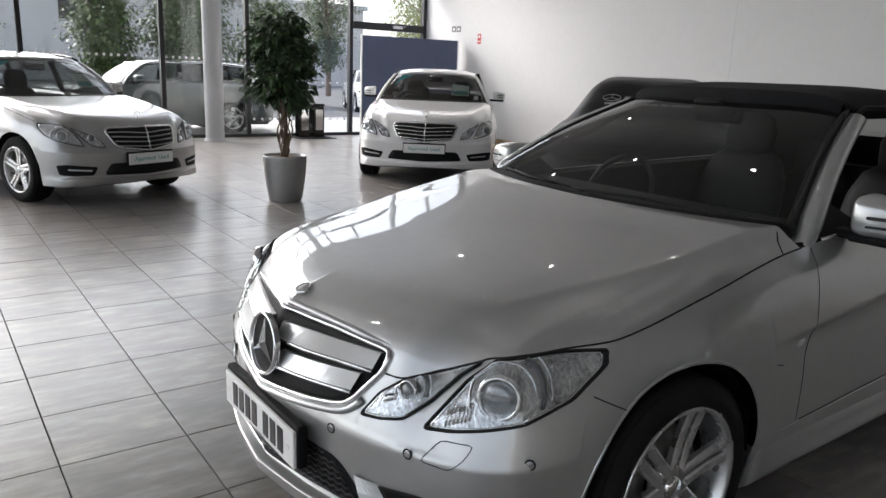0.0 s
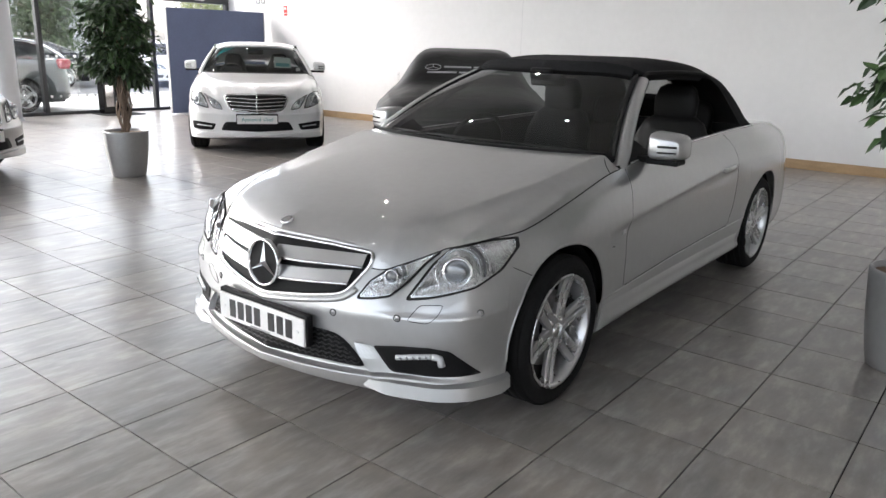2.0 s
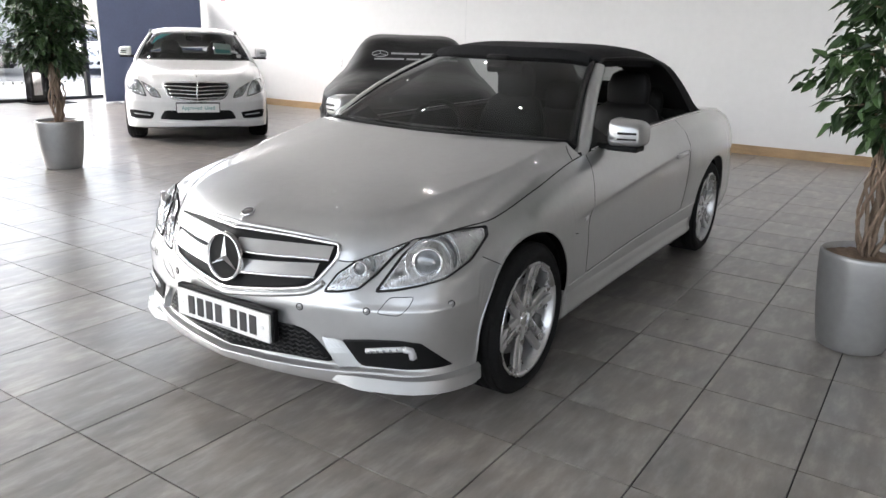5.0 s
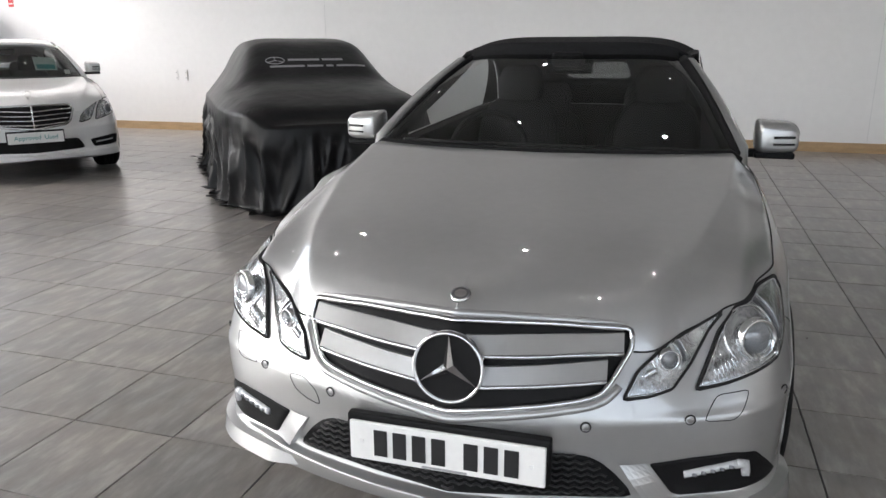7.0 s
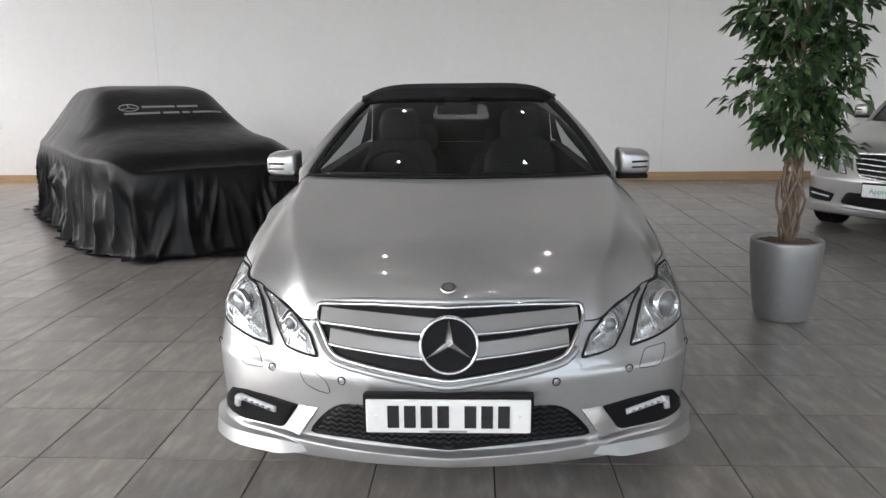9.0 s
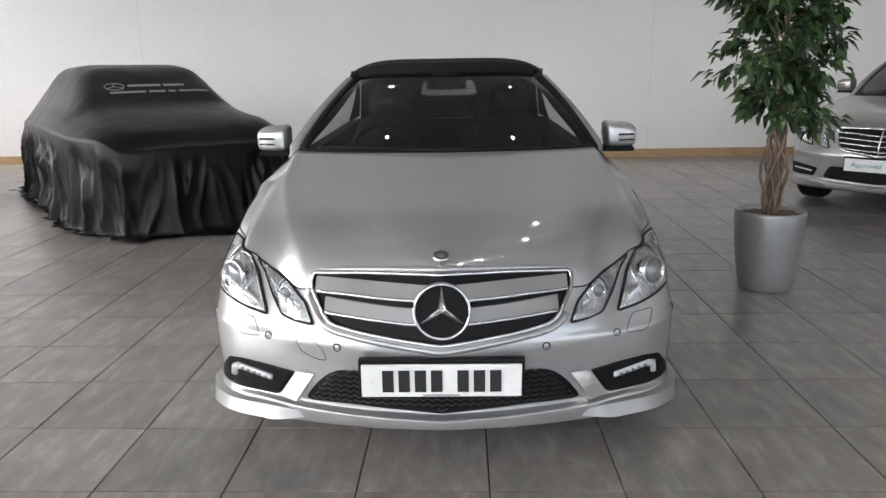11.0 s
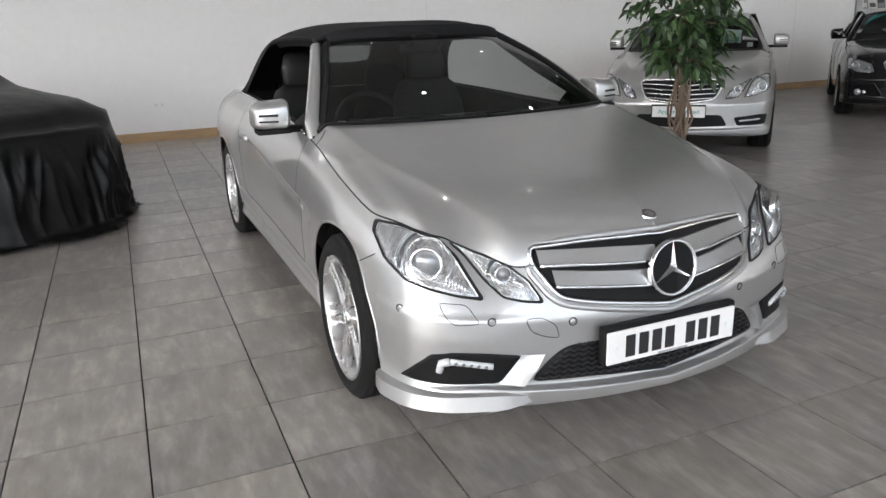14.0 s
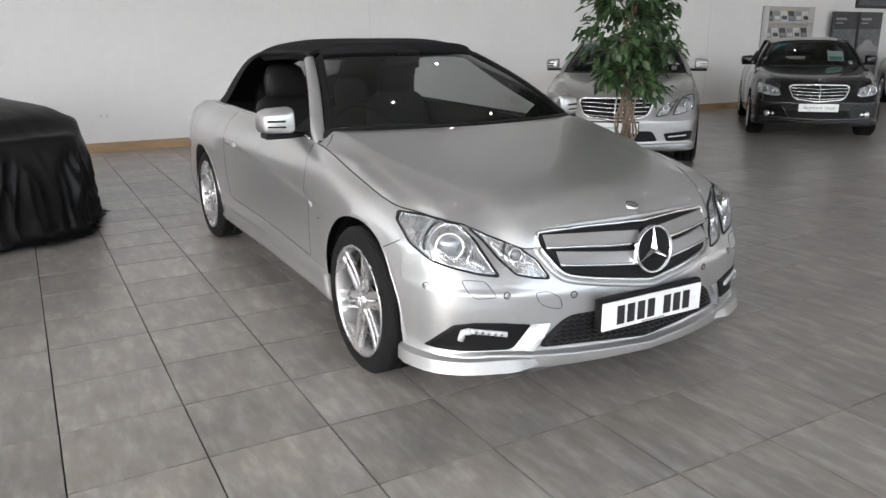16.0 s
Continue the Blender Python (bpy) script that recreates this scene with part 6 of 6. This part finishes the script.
for x in (-0.75, 0.75):
    part("side", box((0.02, 0.16, 1.55), (x, -0.085, 1.42), 0.003), M_GREYMETAL, rack)
blind = tagged(new("window_3"), "dark high window with upright blind slats", "window", kind="structure")
slab("window_frame", (15.1, YN - 0.03, 2.1), (17.6, YN - 0.003, 4.2), M_BLACKMETAL, blind, 0.004)
for k in range(20):
    slab("slat", (15.18 + 0.115 * k, YN - 0.05, 2.16), (15.265 + 0.115 * k, YN - 0.036, 4.14), M_SLAT, blind)
COVERS = [mat("brochure_" + k, c, 0.35, var=0.3, scale=9) for k, c in (("dark", (0.05, 0.055, 0.06)), ("grey", (0.25, 0.27, 0.3)), ("pale", (0.6, 0.6, 0.58)))]
rnd = random.Random(2)
for z in (1.5, 1.85):
    for k in range(6):
        b = empty("brochure", Matrix.Translation((12.68 - 0.6 + 0.24 * k, YN - 0.085, z - 0.088)) @ pose(0, 0, 0, -14, 0, 0), "printed car brochure standing in the rack", "brochure", "brochures in the rack")
        part("pages", box((0.2, 0.014, 0.27), (0, 0, 0.135), 0.002), M_WHITE, b)
        part("cover", box((0.202, 0.002, 0.272), (0, -0.0085, 0.136)), COVERS[(k + int(z * 7)) % 3], b)
        part("picture", box((0.16, 0.002, 0.08), (0, -0.0105, 0.1)), COVERS[(k + 1 + int(z * 7)) % 3], b)
M_POSTER = mat("poster_ink", (0.035, 0.037, 0.042), 0.35, var=0.5, scale=1.5)
M_POSTERCAR = mat("poster_picture", (0.22, 0.225, 0.23), 0.4, var=0.5, scale=3)
M_POSTERSKY = mat("poster_sky", (0.13, 0.135, 0.145), 0.4, var=0.5, scale=2)
for k, x in enumerate((14.58, 15.53)):
    e = empty("poster_panel", Matrix.Translation((x, YN - 0.14, 0)) @ pose(0, 0, 0, 0, 0, 1.5), "tall dark poster panel with a printed car picture", "poster", "poster panels")
    part("board", box((0.92, 0.06, 2.0), (0, 0, 1.01), 0.006), M_POSTER, e)
    part("picture", box((0.86, 0.004, 0.42), (0, -0.033, 1.42)), M_POSTERSKY, e, "grey printed sky")
    part("picture", box((0.86, 0.004, 0.7), (0, -0.034, 0.86)), M_POSTERCAR, e, "pale printed road")
    prof = [(-0.36, 0.0), (-0.37, 0.1), (-0.2, 0.16), (-0.06, 0.27), (0.16, 0.27), (0.28, 0.17), (0.37, 0.14), (0.38, 0.0)]
    n = len(prof)
    sgn = -1 if k else 1
    v = [(sgn * px, -0.04, 1.12 + pz) for px, pz in prof] + [(sgn * px, -0.03, 1.12 + pz) for px, pz in prof]
    link_mesh("printed_car", v, [tuple(range(n))] + [(i, (i + 1) % n, n + (i + 1) % n, n + i) for i in range(n)], M_GREYPRINT if k else COVERS[0], e, "printed car picture", smooth=False)
    part("text_bar", box((0.4, 0.004, 0.05), (-0.18, -0.033, 1.85)), M_GREYPRINT, e)
    part("text_bar", box((0.28, 0.004, 0.025), (-0.24, -0.033, 1.76)), M_GREYPRINT, e)
    part("foot", box((0.9, 0.4, 0.02), (0, 0.05, 0.01), 0.003), M_GREYMETAL, e)

# bins by the window
for y in (5.8, 6.12):
    e = empty("litter_bin", pose(-12.25, y, 0), "slim dark bin with a steel front beside the glazing", "bin")
    part("body", box((0.24, 0.24, 0.62), (0, 0, 0.32), 0.02), M_GLOSSBLACK, e)
    part("front", box((0.006, 0.16, 0.42), (0.123, 0, 0.36), 0.002), M_CHROME, e)
    part("lid", box((0.25, 0.25, 0.05), (0, 0, 0.66), 0.015), M_DARKTRIM, e)
e = empty("door_mat", pose(-12.1, 5.95, 0), "low dark rubber plinth under the bins", "mat")
part("pad", box((0.62, 0.8, 0.012), (0, 0, 0.006), 0.003), M_RUBBER, e)

# ---- outside ----
M_TARMAC = mat("tarmac", (0.12, 0.12, 0.12), 0.9, var=0.25, scale=2, bump=0.4, bscale=90)
ground = slab("ground", (-400, -300, -0.25), (300, 300, -0.06), M_TARMAC)
tagged(ground, "grey tarmac forecourt", "ground", kind="structure")
paving = slab("pavement", (-18.2, -20, -0.06), (XW - 0.31, 20, -0.03), mat("pale_paving", (0.42, 0.41, 0.39), 0.85, var=0.12, scale=3, bump=0.2), None, 0.01)
tagged(paving, "pale paved strip outside the glazing", "pavement", kind="structure")

outside_car, _ = saloon("estate_car", pose(-14.35, 1.05, -0.03, 0, 0, 2), "grey-green estate car parked on the forecourt", M_GREYPAINT, 1.035, 1.035, 1.06, (0.87, 3.745), ESTATE_RAIL, ESTATE_CREST, 1.56, SALOON_BONNET, "plain", rails=True, dealer=False)
tail = mat("red_tail_lamp", (0.35, 0.02, 0.03), 0.25)
for s in (1, -1):
    part("tail_lamp", box((0.16, 0.26, 0.2), (s * 0.82, 4.62, 0.95), 0.05, seg=3), tail, outside_car, "red tail lamp", smooth=True)
saloon("saloon_car", pose(-22.4, 5.75, -0.06, 0, 0, 0), "dark grey saloon parked further out on the forecourt", M_BLACKPAINT, 1.0, 1.0, 1.05, (0.85, 3.62), SALOON_RAIL, SALOON_CREST, 1.56, SALOON_BONNET, "plain", dealer=False)
far_car, _ = saloon("saloon_car", pose(-20.0, 12.4, -0.06, 0, 0, 70), "white saloon parked on the forecourt", M_WHITEPAINT, 1.0, 1.0, 1.05, (0.85, 3.62), SALOON_RAIL, SALOON_CREST, 1.56, SALOON_BONNET, "plain", dealer=False)
for x, y, a in ((-24.5, 1.0, 95), (-24.8, -2.2, 95), (-24.6, -5.4, 96)):
    copy_thing(far_car, pose(x, y, -0.06, 0, 0, a))

shed = empty("warehouse", pose(-62, -10, -0.06), "long pale grey metal-clad warehouse", "building")
M_CLAD = mat("pale_cladding", (0.5, 0.5, 0.495), 0.5, var=0.05, scale=0.4)
part("wall", box((18, 80, 6.0), (0, 0, 3.0), 0.02), M_CLAD, shed)
part("roof", box((18.6, 80.6, 0.35), (0, 0, 6.17), 0.05), M_GREYMETAL, shed)
for k in range(26):
    part("rib", box((0.06, 0.12, 5.9), (9.03, -38 + 3.05 * k, 2.97)), M_CLAD, shed)
for k in range(5):
    part("window", box((0.08, 2.6, 1.4), (9.02, -25 + 11 * k, 4.6), 0.01), M_GLOSSBLACK, shed)


def tree(at, seed, high, wide, leaves, label, tint=M_TREELEAF):
    e = empty("tree", pose(*at), label, "tree", "trees beyond the forecourt")
    rnd = random.Random(seed)
    trunk = [(0.1 * math.sin(3 * f + seed), 0.1 * math.cos(2 * f), high * 0.85 * f) for f in np.linspace(0, 1, 10)]
    link_mesh("trunk", *tube(trunk, [0.16 - 0.13 * f for f in np.linspace(0, 1, 10)], False, 8), M_BARK, e)
    limbs, tips = [], []
    for k in range(40):
        f = 0.22 + 0.76 * (k / 39)
        an = k * 2.4 + rnd.uniform(-0.4, 0.4)
        reach = wide * (0.35 + 0.75 * math.sin(math.pi * min(1, (f - 0.1) * 1.02))) * rnd.uniform(0.5, 1.1)
        s = Vector((0, 0, high * f * 0.82))
        t = Vector((reach * math.cos(an), reach * math.sin(an), high * f + rnd.uniform(-0.2, 0.5)))
        limbs.append(tube([s, s.lerp(t, 0.5) + Vector((0, 0, 0.15)), t], [0.05, 0.03, 0.01], False, 5))
        for j in range(int(leaves / 40)):
            q = rnd.uniform(0.25, 1.1)
            off = Vector((rnd.gauss(0, 1), rnd.gauss(0, 1), rnd.gauss(0, 1))) * 0.22
            tips.append((s.lerp(t, q) + off, off.normalized()))
    tagged(link_mesh("branch_work", *merge(*limbs), M_BARK, e), kind="stuff")
    link_mesh("crown", *leaf_cloud(tips, rnd, 0.175, 0.2), tint, e, "loose green crown", smooth=False)
    return e


M_PALELEAF = leaf_material("pale_tree_leaf", (0.14, 0.2, 0.03), (0.36, 0.4, 0.08))
TREES = [(-26, 4.9, 3.9, 0.95, 11), (-26, 7.4, 4.3, 0.95, 12), (-34, 17.2, 7.6, 1.3, 13), (-26, 10.8, 3.7, 1.2, 14), (-29, 9.0, 4.6, 1.6, 17), (-36, 1.0, 5.0, 1.8, 18)]
for x, y, h, w, s in TREES:
    tree((x, y, -0.06), s, h, w, 8000, "young leafy tree beyond the parked cars")
for x, y, h, w, s in ((-32, 21.8, 7.0, 1.9, 15), (-33, 25.0, 7.0, 2.2, 16)):
    tree((x, y, -0.06), s, h, w, 8000, "yellow-green leafy tree beyond the forecourt", M_PALELEAF)
post = empty("street_lamp", pose(-30, 6.2, -0.06), "tall grey street lamp", "street lamp")
link_mesh("pole", *lathe([(0.09, 0), (0.06, 3), (0.04, 6.2)], 12), M_GREYMETAL, post)
part("head", box((0.5, 0.2, 0.1), (0.2, 0, 6.2), 0.03), M_GREYMETAL, post)

# ---- floor tiles ----
PITCH, TX, TY = 0.45, -0.744, -0.014


def tile_geometry(gx=0.003, gy=0.0029):
    hx, hy, c = PITCH / 2 - gx, PITCH / 2 - gy, 0.0006
    v = [(-hx + c, -hy + c, 0), (hx - c, -hy + c, 0), (hx - c, hy - c, 0), (-hx + c, hy - c, 0),
         (-hx, -hy, -c), (hx, -hy, -c), (hx, hy, -c), (-hx, hy, -c), (-hx, -hy, -0.008), (hx, -hy, -0.008), (hx, hy, -0.008), (-hx, hy, -0.008)]
    f = [(0, 1, 2, 3)] + [(4 + k, 4 + (k + 1) % 4, (k + 1) % 4, k) for k in range(4)] + [(8 + k, 8 + (k + 1) % 4, 4 + (k + 1) % 4, 4 + k) for k in range(4)]
    return v, f


tv, tf = tile_geometry()
tile_mesh = bpy.data.meshes.new("tile")
tile_mesh.from_pydata(tv, [], tf)
tile_mesh.materials.append(M_TILE)
i0, i1 = int((XW + 0.07 - TX) / PITCH) - 1, int((XE - TX) / PITCH)
j0, j1 = int((YS - TY) / PITCH), int((YN - TY) / PITCH)
rest_v, rest_f = [], []
rnd = random.Random(4)
for i in range(i0, i1 + 1):
    for j in range(j0, j1 + 1):
        x, y = TX + PITCH * (i + 0.5), TY + PITCH * (j + 0.5)
        z = rnd.uniform(-0.0004, 0.0004)
        if -7 <= i <= 9 and -6 <= j <= 10:
            t = new("tile", tile_mesh)
            t.parent, t.location = floor, (x, y, z)
        else:
            n = len(rest_v)
            rest_v += [(a + x, b + y, c + z) for a, b, c in tv]
            rest_f += [tuple(q + n for q in f) for f in tf]
rest = link_mesh("tiles", rest_v, rest_f, M_TILE, floor, smooth=False)
rest["kind"] = "stuff"
